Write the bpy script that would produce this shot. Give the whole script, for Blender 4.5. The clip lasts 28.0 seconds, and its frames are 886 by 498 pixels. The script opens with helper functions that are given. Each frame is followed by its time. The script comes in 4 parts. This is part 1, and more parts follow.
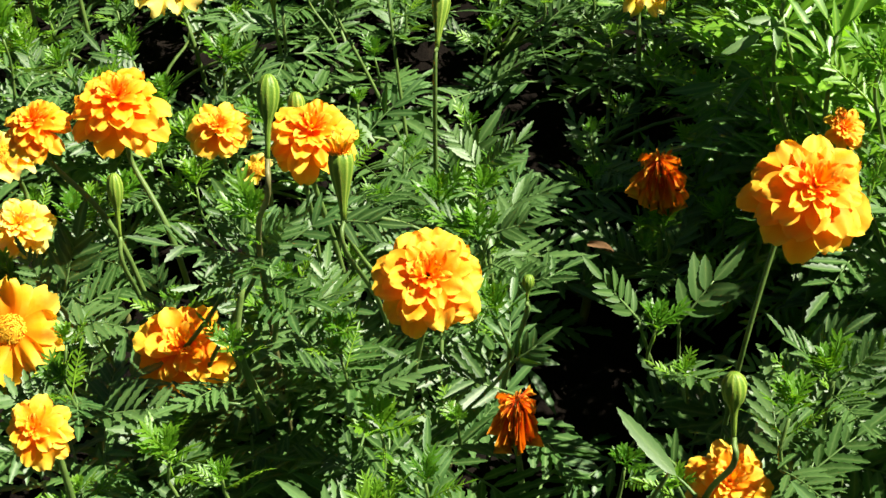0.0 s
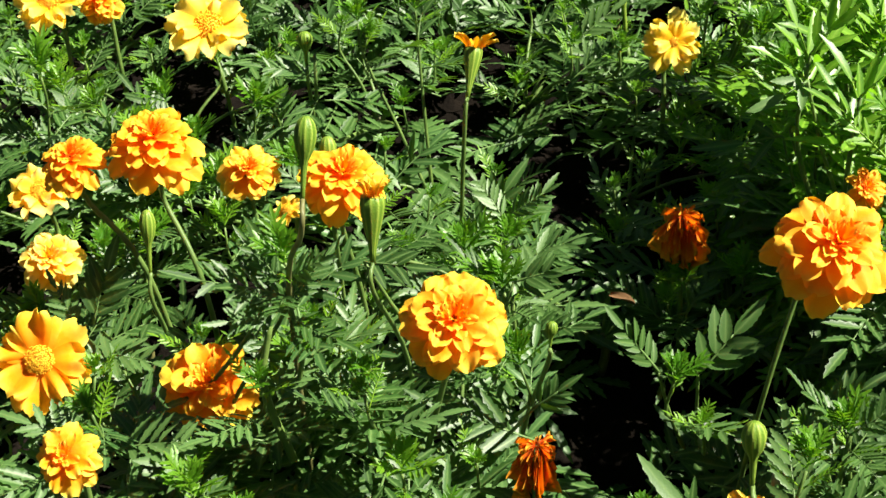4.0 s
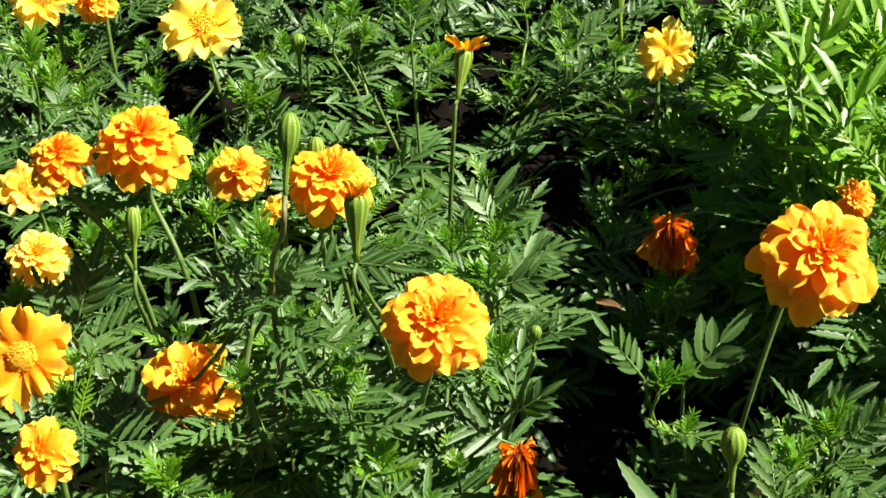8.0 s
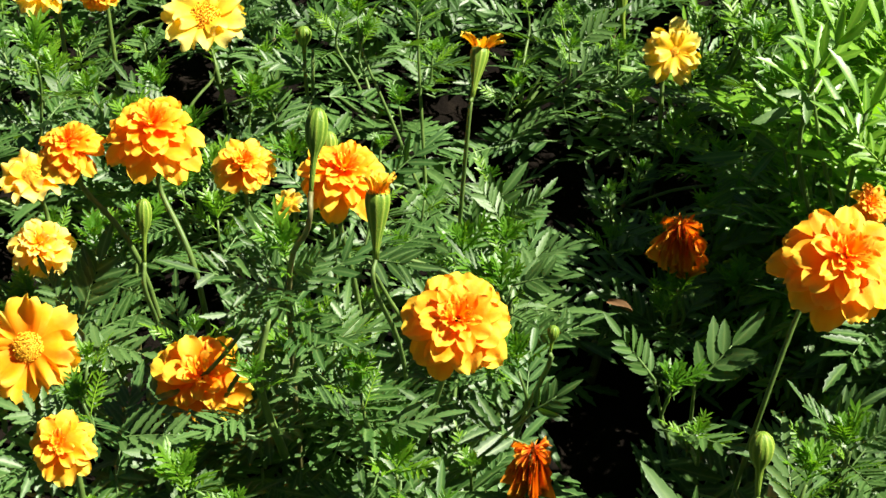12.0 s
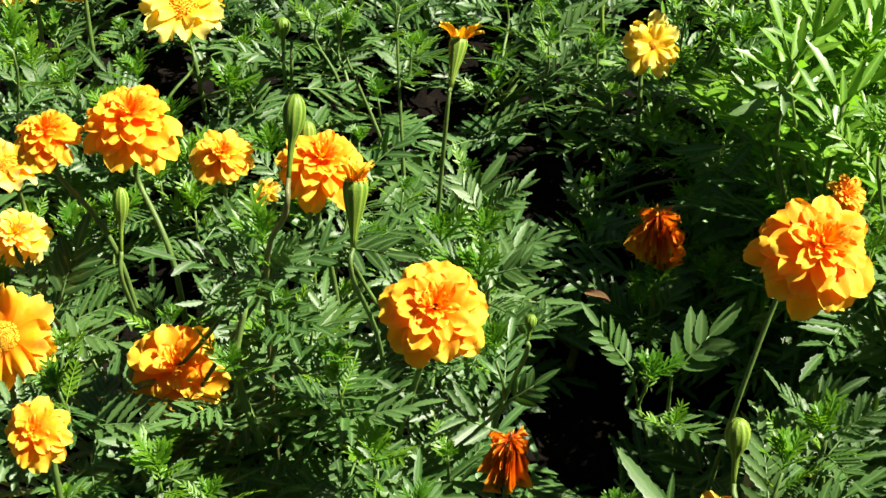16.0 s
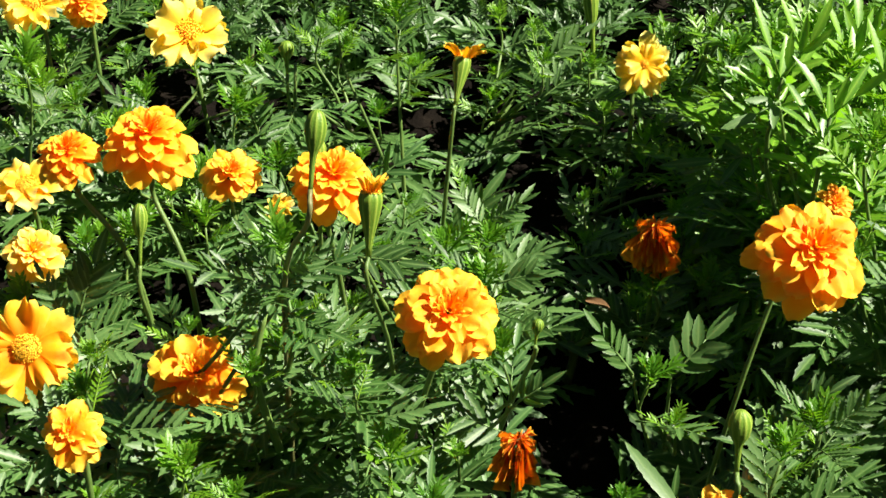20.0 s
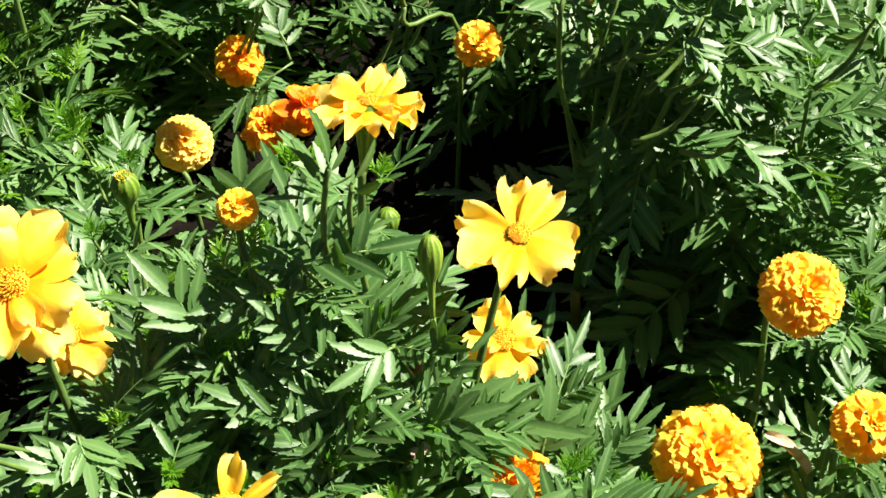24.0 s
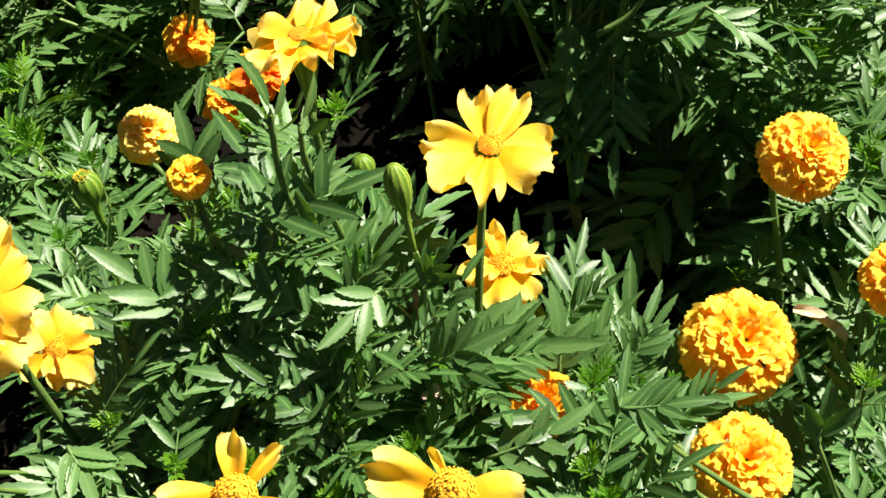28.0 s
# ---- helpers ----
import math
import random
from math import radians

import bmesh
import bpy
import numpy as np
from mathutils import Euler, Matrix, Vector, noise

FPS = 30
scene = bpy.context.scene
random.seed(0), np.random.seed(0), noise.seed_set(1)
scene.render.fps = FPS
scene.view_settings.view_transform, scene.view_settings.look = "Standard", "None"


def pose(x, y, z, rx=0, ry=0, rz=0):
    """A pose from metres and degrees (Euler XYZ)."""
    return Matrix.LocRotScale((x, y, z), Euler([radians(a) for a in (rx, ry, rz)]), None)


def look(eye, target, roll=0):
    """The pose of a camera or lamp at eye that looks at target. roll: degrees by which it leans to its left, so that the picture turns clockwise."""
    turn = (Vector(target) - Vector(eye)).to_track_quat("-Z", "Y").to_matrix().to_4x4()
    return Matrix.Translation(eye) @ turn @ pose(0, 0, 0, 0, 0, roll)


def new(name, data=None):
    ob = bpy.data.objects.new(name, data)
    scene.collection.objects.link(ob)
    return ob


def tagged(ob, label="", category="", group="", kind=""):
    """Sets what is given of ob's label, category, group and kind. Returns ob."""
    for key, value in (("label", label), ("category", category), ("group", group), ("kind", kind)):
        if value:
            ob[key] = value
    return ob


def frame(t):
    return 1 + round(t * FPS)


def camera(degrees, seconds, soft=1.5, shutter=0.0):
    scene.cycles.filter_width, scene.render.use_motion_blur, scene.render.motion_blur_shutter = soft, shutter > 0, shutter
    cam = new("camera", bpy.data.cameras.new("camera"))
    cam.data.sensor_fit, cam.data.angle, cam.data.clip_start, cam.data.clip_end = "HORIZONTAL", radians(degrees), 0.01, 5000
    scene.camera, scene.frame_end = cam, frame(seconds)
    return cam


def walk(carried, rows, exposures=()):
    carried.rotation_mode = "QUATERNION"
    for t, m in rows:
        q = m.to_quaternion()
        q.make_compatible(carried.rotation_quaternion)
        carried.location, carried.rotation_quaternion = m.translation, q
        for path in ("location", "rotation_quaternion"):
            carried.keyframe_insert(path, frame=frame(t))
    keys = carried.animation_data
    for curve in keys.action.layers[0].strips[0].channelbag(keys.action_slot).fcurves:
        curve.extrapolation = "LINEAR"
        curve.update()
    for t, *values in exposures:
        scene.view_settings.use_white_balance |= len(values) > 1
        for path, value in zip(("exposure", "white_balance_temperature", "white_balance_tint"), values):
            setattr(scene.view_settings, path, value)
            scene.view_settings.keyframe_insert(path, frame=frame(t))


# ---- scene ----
cam = camera(33.45, 28.0, 1.5)
PATH = [
    (0, look((0.02943, -0.62117, 0.83589), (0.02266, -0.09858, 0.37021), -4.581)),
    (0.5, look((0.02756, -0.62336, 0.83484), (0.02419, -0.09967, 0.37037), -4.286)),
    (1, look((0.02523, -0.62999, 0.83883), (0.02908, -0.10505, 0.37578), -3.564)),
    (1.5, look((0.02748, -0.62904, 0.83642), (0.02903, -0.10287, 0.37475), -3.941)),
    (2, look((0.02506, -0.62501, 0.83847), (0.01470, -0.09236, 0.38439), -4.512)),
    (2.5, look((0.01609, -0.62522, 0.83738), (-0.00012, -0.08912, 0.38756), -3.617)),
    (3, look((0.01587, -0.62957, 0.83976), (0.00590, -0.09356, 0.38966), -3.002)),
    (3.5, look((0.01794, -0.63335, 0.84466), (0.00637, -0.09616, 0.39599), -3.168)),
    (5.5, look((0.02364, -0.64703, 0.83071), (0.01537, -0.10138, 0.39230), -2.023)),
    (6, look((0.02103, -0.63988, 0.83395), (0.01310, -0.09919, 0.38944), -1.814)),
    (6.5, look((0.01816, -0.64113, 0.83125), (0.01167, -0.10177, 0.38510), -1.363)),
    (7, look((0.01691, -0.63969, 0.83656), (0.01092, -0.09631, 0.39532), -1.271)),
    (7.5, look((0.02073, -0.64382, 0.84063), (0.01253, -0.09709, 0.40356), -1.659)),
    (8, look((0.03043, -0.63775, 0.83308), (0.01873, -0.09400, 0.39240), -1.962)),
    (8.5, look((0.01659, -0.63850, 0.83212), (0.00498, -0.09406, 0.39229), -1.533)),
    (9, look((0.01443, -0.63646, 0.83337), (0.00338, -0.09543, 0.38934), -1.212)),
    (9.5, look((0.00456, -0.63557, 0.83751), (-0.00312, -0.09477, 0.39313), -0.830)),
    (10, look((0.00281, -0.63168, 0.83204), (-0.00425, -0.09258, 0.38559), -0.759)),
    (10.5, look((0.00045, -0.62929, 0.82579), (-0.00431, -0.09351, 0.37532), -0.198)),
    (11, look((0.00000, -0.62964, 0.82702), (0.00000, -0.09341, 0.37707), 0.000)),
    (11.5, look((0.00027, -0.63448, 0.83103), (0.00583, -0.09594, 0.38388), 0.311)),
    (12, look((-0.00184, -0.63350, 0.83439), (0.00296, -0.09205, 0.39076), 0.170)),
    (12.5, look((-0.00080, -0.63443, 0.83462), (0.01003, -0.09340, 0.39059), 0.395)),
    (14.5, look((0.00271, -0.63835, 0.83047), (0.01132, -0.09434, 0.39003), 0.463)),
    (15, look((0.00063, -0.63940, 0.83297), (0.01144, -0.09487, 0.39323), 0.514)),
    (15.5, look((0.00015, -0.63772, 0.83128), (0.01113, -0.09293, 0.39187), 0.590)),
    (16, look((-0.00079, -0.63750, 0.82833), (0.01373, -0.09596, 0.38502), 1.009)),
    (16.5, look((-0.00608, -0.63985, 0.82835), (0.01206, -0.09750, 0.38618), 1.388)),
    (17, look((-0.00583, -0.64353, 0.82960), (0.01141, -0.10370, 0.38432), 1.000)),
    (17.5, look((-0.00675, -0.65378, 0.83329), (0.01220, -0.11320, 0.38897), 0.828)),
    (18, look((-0.00707, -0.66201, 0.83354), (0.01934, -0.12391, 0.38660), 1.183)),
    (18.5, look((-0.01445, -0.66812, 0.83506), (0.01686, -0.12620, 0.39309), 1.539)),
    (19, look((-0.01622, -0.66991, 0.83559), (0.01490, -0.12686, 0.39498), 1.497)),
    (19.5, look((-0.01772, -0.67195, 0.84029), (0.01129, -0.12552, 0.40376), 1.314)),
    (20, look((-0.02237, -0.67773, 0.84633), (0.00284, -0.12840, 0.41320), 1.089)),
    (20.5, look((-0.02429, -0.68539, 0.84898), (0.00209, -0.13327, 0.41949), 1.039)),
    (22.5, look((-0.07187, -0.86332, 0.83274), (0.01206, -0.34994, 0.36434), -1.170)),
    (23, look((-0.10261, -0.92085, 0.83572), (-0.00081, -0.43302, 0.34413), -0.647)),
    (23.5, look((-0.12266, -0.98175, 0.84415), (-0.00804, -0.50583, 0.34379), -0.957)),
    (24, look((-0.14133, -1.00544, 0.84797), (-0.00858, -0.55158, 0.33185), 0.113)),
    (24.5, look((-0.14887, -1.01487, 0.85739), (-0.02485, -0.56030, 0.33973), -4.818)),
    (25, look((-0.14730, -1.02266, 0.86303), (-0.04247, -0.56785, 0.34134), -7.806)),
    (25.5, look((-0.14480, -1.00615, 0.85706), (-0.05299, -0.54404, 0.33935), -9.227)),
    (26, look((-0.14327, -1.00138, 0.84452), (-0.05143, -0.55135, 0.31628), -9.625)),
    (26.5, look((-0.13295, -1.01171, 0.82988), (-0.02237, -0.57845, 0.29131), -9.304)),
    (27, look((-0.12519, -1.00774, 0.82394), (-0.01654, -0.55986, 0.29707), -11.192)),
    (27.5, look((-0.12565, -1.00309, 0.80596), (-0.00814, -0.55519, 0.28100), -10.916)),
    (28, look((-0.11889, -0.99620, 0.80420), (-0.00212, -0.55006, 0.27759), -12.245)),
]
walk(cam, PATH, [(0, 1.44), (20.5, 1.46), (23, 1.60), (24, 1.58), (25, 1.45), (27, 1.40), (28, 1.35)])

# ---- world and sun ----
SUN_TO = Vector((0.63, 0.03, 0.775)).normalized()
world = bpy.data.worlds.new("sky")
scene.world = world
world.use_nodes = True
wn = world.node_tree.nodes
sky = wn.new("ShaderNodeTexSky")
sky.sky_type = "NISHITA"
sky.sun_disc = False
sky.sun_elevation = math.asin(SUN_TO.z)
sky.sun_rotation = math.atan2(SUN_TO.x, SUN_TO.y)
wn["Background"].inputs["Strength"].default_value = 0.011
world.node_tree.links.new(sky.outputs["Color"], wn["Background"].inputs["Color"])
sun = new("sun", bpy.data.lights.new("sun", "SUN"))
sun.data.energy = 5.0
sun.data.angle = radians(0.55)
sun.data.color = (1.0, 0.94, 0.80)
sun.matrix_world = look(SUN_TO * 10, (0, 0, 0))
scene.view_settings.exposure = 1.43


# ---- materials ----
def material(name):
    m = bpy.data.materials.new(name)
    m.use_nodes = True
    return m, m.node_tree.nodes, m.node_tree.links


def ramp(nodes, stops):
    r = nodes.new("ShaderNodeValToRGB")
    e = r.color_ramp.elements
    while len(e) < len(stops):
        e.new(0.5)
    for k, (p, c) in zip(e, stops):
        k.position, k.color = p, (*c, 1)
    return r


def noise_node(nodes, links, scale, detail=3.0, coord="Object"):
    tc = nodes.new("ShaderNodeTexCoord")
    n = nodes.new("ShaderNodeTexNoise")
    n.inputs["Scale"].default_value, n.inputs["Detail"].default_value = scale, detail
    links.new(tc.outputs[coord], n.inputs["Vector"])
    return n


def leafy(name, dark, mid, light, rough, through_col, through_mix, island=False):
    """Waxy leaf: colour by leaf and by blotch, fine bump, light passing through the blade."""
    m, n, l = material(name)
    b = n["Principled BSDF"]
    src = n.new("ShaderNodeNewGeometry" if island else "ShaderNodeObjectInfo")
    blot = noise_node(n, l, 130.0, 4.0)
    add = n.new("ShaderNodeMath")
    add.operation = "MULTIPLY_ADD"
    add.inputs[1].default_value = 0.45
    l.new(blot.outputs["Fac"], add.inputs[0])
    l.new(src.outputs["Random Per Island" if island else "Random"], add.inputs[2])
    half = n.new("ShaderNodeMath")
    half.operation = "MULTIPLY"
    half.inputs[1].default_value = 0.7
    l.new(add.outputs[0], half.inputs[0])
    r = ramp(n, [(0.08, dark), (0.5, mid), (0.95, light)])
    l.new(half.outputs[0], r.inputs["Fac"])
    rib = n.new("ShaderNodeAttribute")
    rib.attribute_name = "rim"
    line = n.new("ShaderNodeMath")
    line.operation = "POWER"
    line.inputs[1].default_value = 5.0
    l.new(rib.outputs["Fac"], line.inputs[0])
    vein = n.new("ShaderNodeMix")
    vein.data_type = "RGBA"
    vein.inputs["B"].default_value = (light[0] * 1.25, light[1] * 1.15, light[2] * 1.15, 1)
    l.new(line.outputs[0], vein.inputs["Factor"])
    l.new(r.outputs["Color"], vein.inputs["A"])
    l.new(vein.outputs["Result"], b.inputs["Base Color"])
    b.inputs["Roughness"].default_value = rough
    b.inputs["Specular IOR Level"].default_value = 0.46
    fine = noise_node(n, l, 900.0, 3.0)
    bump = n.new("ShaderNodeBump")
    bump.inputs["Strength"].default_value, bump.inputs["Distance"].default_value = 0.22, 0.0005
    l.new(fine.outputs["Fac"], bump.inputs["Height"])
    l.new(bump.outputs["Normal"], b.inputs["Normal"])
    t = n.new("ShaderNodeBsdfTranslucent")
    t.inputs["Color"].default_value = (*through_col, 1)
    mix = n.new("ShaderNodeMixShader")
    mix.inputs["Fac"].default_value = through_mix
    l.new(b.outputs[0], mix.inputs[1])
    l.new(t.outputs[0], mix.inputs[2])
    l.new(mix.outputs[0], n["Material Output"].inputs["Surface"])
    return m


def petally(name, base, body, rim, thru, mix_fac=0.3, rough=0.6):
    """Velvety petal: deep colour at the claw, lighter towards the rim."""
    m, n, l = material(name)
    b = n["Principled BSDF"]
    a = n.new("ShaderNodeAttribute")
    a.attribute_name = "rim"
    vein = noise_node(n, l, 6.0, 5.0)
    oi = n.new("ShaderNodeObjectInfo")
    s1 = n.new("ShaderNodeMath")
    s1.operation = "MULTIPLY_ADD"
    s1.inputs[1].default_value = 0.35
    l.new(vein.outputs["Fac"], s1.inputs[0])
    l.new(a.outputs["Fac"], s1.inputs[2])
    s2 = n.new("ShaderNodeMath")
    s2.operation = "MULTIPLY_ADD"
    s2.inputs[1].default_value = 0.22
    l.new(oi.outputs["Random"], s2.inputs[0])
    l.new(s1.outputs[0], s2.inputs[2])
    r = ramp(n, [(0.42, base), (0.74, body), (0.98, rim)])
    sc = n.new("ShaderNodeMath")
    sc.operation = "MULTIPLY"
    sc.inputs[1].default_value = 0.76
    l.new(s2.outputs[0], sc.inputs[0])
    l.new(sc.outputs[0], r.inputs["Fac"])
    l.new(r.outputs["Color"], b.inputs["Base Color"])
    b.inputs["Roughness"].default_value = rough
    b.inputs["Specular IOR Level"].default_value = 0.3
    bump = n.new("ShaderNodeBump")
    bump.inputs["Strength"].default_value, bump.inputs["Distance"].default_value = 0.25, 0.0015
    l.new(vein.outputs["Fac"], bump.inputs["Height"])
    l.new(bump.outputs["Normal"], b.inputs["Normal"])
    t = n.new("ShaderNodeBsdfTranslucent")
    t.inputs["Color"].default_value = (*thru, 1)
    mix = n.new("ShaderNodeMixShader")
    mix.inputs["Fac"].default_value = mix_fac
    l.new(b.outputs[0], mix.inputs[1])
    l.new(t.outputs[0], mix.inputs[2])
    l.new(mix.outputs[0], n["Material Output"].inputs["Surface"])
    return m


def plain(name, stops, scale, rough, bump_d=0.0005, detail=5.0):
    m, n, l = material(name)
    b = n["Principled BSDF"]
    t = noise_node(n, l, scale, detail)
    r = ramp(n, stops)
    l.new(t.outputs["Fac"], r.inputs["Fac"])
    l.new(r.outputs["Color"], b.inputs["Base Color"])
    b.inputs["Roughness"].default_value = rough
    b.inputs["Specular IOR Level"].default_value = 0.06 if rough > 0.9 else 0.4
    f = noise_node(n, l, scale * 6, 4.0)
    bump = n.new("ShaderNodeBump")
    bump.inputs["Strength"].default_value, bump.inputs["Distance"].default_value = 0.6, bump_d
    l.new(f.outputs["Fac"], bump.inputs["Height"])
    l.new(bump.outputs["Normal"], b.inputs["Normal"])
    return m


LEAF = leafy("leaf_mature", (0.017, 0.050, 0.009), (0.042, 0.108, 0.020), (0.104, 0.198, 0.056), 0.45, (0.15, 0.34, 0.010), 0.20)
LEAF_BROAD = leafy("leaf_broad", (0.022, 0.068, 0.015), (0.058, 0.142, 0.036), (0.120, 0.232, 0.070), 0.44, (0.16, 0.36, 0.015), 0.20)
LEAF_FAR = leafy("leaf_mature_far", (0.017, 0.050, 0.009), (0.042, 0.108, 0.020), (0.104, 0.198, 0.056), 0.45, (0.15, 0.34, 0.010), 0.20, True)
YOUNG = leafy("leaf_young", (0.042, 0.14, 0.006), (0.088, 0.22, 0.011), (0.16, 0.32, 0.020), 0.40, (0.24, 0.54, 0.012), 0.36)
LIME = leafy("leaf_lime", (0.052, 0.150, 0.007), (0.100, 0.245, 0.012), (0.185, 0.360, 0.030), 0.38, (0.28, 0.66, 0.015), 0.32)
STEM = plain("stem_green", [(0.3, (0.06, 0.12, 0.022)), (0.7, (0.14, 0.22, 0.05))], 60, 0.5)
STEM_RED = plain("stem_reddish", [(0.3, (0.085, 0.085, 0.025)), (0.7, (0.17, 0.17, 0.06))], 50, 0.5)
CALYX = petally("calyx_green", (0.095, 0.19, 0.018), (0.18, 0.29, 0.032), (0.31, 0.41, 0.065), (0.15, 0.30, 0.03), 0.1, 0.45)
ORANGE = petally("petal_orange", (0.87, 0.16, 0.001), (0.96, 0.375, 0.003), (0.98, 0.69, 0.055), (1.0, 0.40, 0.002), 0.42)
DEEP = petally("petal_deep_orange", (0.72, 0.105, 0.001), (0.88, 0.235, 0.002), (0.94, 0.42, 0.012), (0.97, 0.26, 0.002), 0.42)
GOLD = petally("petal_golden", (0.90, 0.27, 0.002), (0.96, 0.44, 0.008), (0.98, 0.72, 0.08), (1.0, 0.44, 0.004), 0.38)
YELLOW = petally("petal_yellow", (0.93, 0.42, 0.004), (0.98, 0.67, 0.050), (0.98, 0.84, 0.24), (1.0, 0.58, 0.012), 0.38)
AMBER = petally("petal_amber", (0.92, 0.34, 0.002), (0.98, 0.60, 0.015), (0.98, 0.80, 0.10), (1.0, 0.54, 0.006), 0.44)
PALE = petally("petal_pale_yellow", (0.93, 0.54, 0.012), (0.97, 0.74, 0.07), (0.98, 0.86, 0.22), (1.0, 0.66, 0.02), 0.36)
WITHER = petally("petal_withered", (0.60, 0.085, 0.003), (0.86, 0.24, 0.008), (0.94, 0.46, 0.03), (0.90, 0.22, 0.005), 0.38, 0.75)
FLORET = plain("floret_orange", [(0.3, (0.96, 0.43, 0.006)), (0.7, (0.98, 0.64, 0.04))], 300, 0.6)
# Darker than real soil: the deep shade between plants is put into its colour.
SHADED_SOIL = plain("soil_shade_dark", [(0.3, (0.003, 0.0022, 0.0016)), (0.55, (0.006, 0.0045, 0.0034)), (0.8, (0.012, 0.009, 0.0065))], 40, 0.95, 0.004, 8.0)
DRY = plain("dry_plant", [(0.3, (0.24, 0.13, 0.06)), (0.7, (0.50, 0.34, 0.20))], 90, 0.8)
DRY_LEAF = plain("dry_leaf", [(0.3, (0.09, 0.045, 0.015)), (0.7, (0.24, 0.13, 0.05))], 90, 0.85)
DRY_PALE = plain("dry_leaf_pale", [(0.3, (0.34, 0.25, 0.13)), (0.7, (0.66, 0.56, 0.38))], 120, 0.7)
SHELL = plain("shell_pale", [(0.3, (0.46, 0.34, 0.28)), (0.7, (0.64, 0.50, 0.42))], 200, 0.5)


# ---- mesh helpers ----
def mesh_of(name, verts, faces, mat, rim=None, smooth=True):
    me = bpy.data.meshes.new(name)
    me.from_pydata([tuple(map(float, v)) for v in verts], [], faces)
    me.materials.append(mat)
    if smooth:
        me.polygons.foreach_set("use_smooth", [True] * len(me.polygons))
    if rim is not None:
        at = me.attributes.new("rim", "FLOAT", "POINT")
        at.data.foreach_set("value", [float(r) for r in rim])
    me.update()
    return me


def part(name, mesh, parent, world_m=None, label=""):
    """One mesh object under a thing or part; world_m is its pose in the place."""
    ob = new(name, mesh)
    ob.parent = parent
    base = Matrix.Translation(parent.location)
    if parent.parent:
        base = parent.parent.matrix_basis @ parent.matrix_basis
    ob.matrix_basis = base.inverted() @ (world_m if world_m is not None else Matrix())
    if label:
        ob["label"] = label
    return ob


def thing(name, place, label, category, group="", kind=""):
    ob = new(name)
    ob.empty_display_size = 0.01
    ob.location = place
    return tagged(ob, label, category, group, kind)


def frame_z(origin, z, roll=0.0):
    q = Vector(z).to_track_quat("Z", "Y")
    return Matrix.Translation(origin) @ q.to_matrix().to_4x4() @ Matrix.Rotation(roll, 4, "Z")


def frame_leaf(origin, along, up, scale=1.0, roll=0.0):
    """Y runs along the blade, Z is its upper side."""
    y = Vector(along).normalized()
    x = y.cross(Vector(up))
    x = x.normalized() if x.length > 1e-4 else Vector((1, 0, 0))
    z = x.cross(y)
    m = Matrix((x, y, z)).transposed().to_4x4()
    return Matrix.Translation(origin) @ m @ Matrix.Rotation(roll, 4, "Y") @ Matrix.Scale(scale, 4)


def spline(points, steps):
    p = [Vector(q) for q in points]
    p = [p[0] * 2 - p[1]] + p + [p[-1] * 2 - p[-2]]
    out = []
    for i in range(1, len(p) - 2):
        for k in range(steps):
            t = k / steps
            a, b, c, d = p[i - 1], p[i], p[i + 1], p[i + 2]
            out.append(0.5 * (2 * b + (c - a) * t + (2 * a - 5 * b + 4 * c - d) * t * t + (3 * b - a - 3 * c + d) * t ** 3))
    return out + [p[-2]]


def tube_data(points, r0, r1, sides=6):
    verts, faces = [], []
    n = len(points)
    for i, p in enumerate(points):
        d = (points[min(i + 1, n - 1)] - points[max(i - 1, 0)]).normalized()
        x = d.cross(Vector((0.3, 0.9, 0.1))).normalized()
        y = d.cross(x)
        r = r0 + (r1 - r0) * i / (n - 1)
        for k in range(sides):
            a = 2 * math.pi * k / sides
            verts.append(p + x * (r * math.cos(a)) + y * (r * math.sin(a)))
    for i in range(n - 1):
        for k in range(sides):
            k2 = (k + 1) % sides
            faces.append((i * sides + k, i * sides + k2, (i + 1) * sides + k2, (i + 1) * sides + k))
    faces.append(tuple(range(sides))[::-1])
    faces.append(tuple((n - 1) * sides + k for k in range(sides)))
    return verts, faces


def tube(name, points, r0, r1, mat, sides=6, steps=4, origin=(0, 0, 0)):
    v, f = tube_data(spline([Vector(p) - Vector(origin) for p in points], steps), r0, r1, sides)
    return mesh_of(name, v, f, mat)


def revolve(name, profile, sides, ribs, amp, mat, tip=None):
    """Ribbed body of revolution from (height, radius) pairs."""
    verts, faces, stripe = [], [], []
    for z, r in profile:
        for k in range(sides):
            a = 2 * math.pi * k / sides
            stripe.append(0.55 + 0.45 * math.cos(ribs * a))
            rr = r * (1 + amp * math.cos(ribs * a))
            verts.append((rr * math.cos(a), rr * math.sin(a), z))
    n = len(profile)
    for i in range(n - 1):
        for k in range(sides):
            k2 = (k + 1) % sides
            faces.append((i * sides + k, i * sides + k2, (i + 1) * sides + k2, (i + 1) * sides + k))
    faces.append(tuple(range(sides))[::-1])
    faces.append(tuple((n - 1) * sides + k for k in range(sides)))
    return mesh_of(name, verts, faces, mat, stripe)


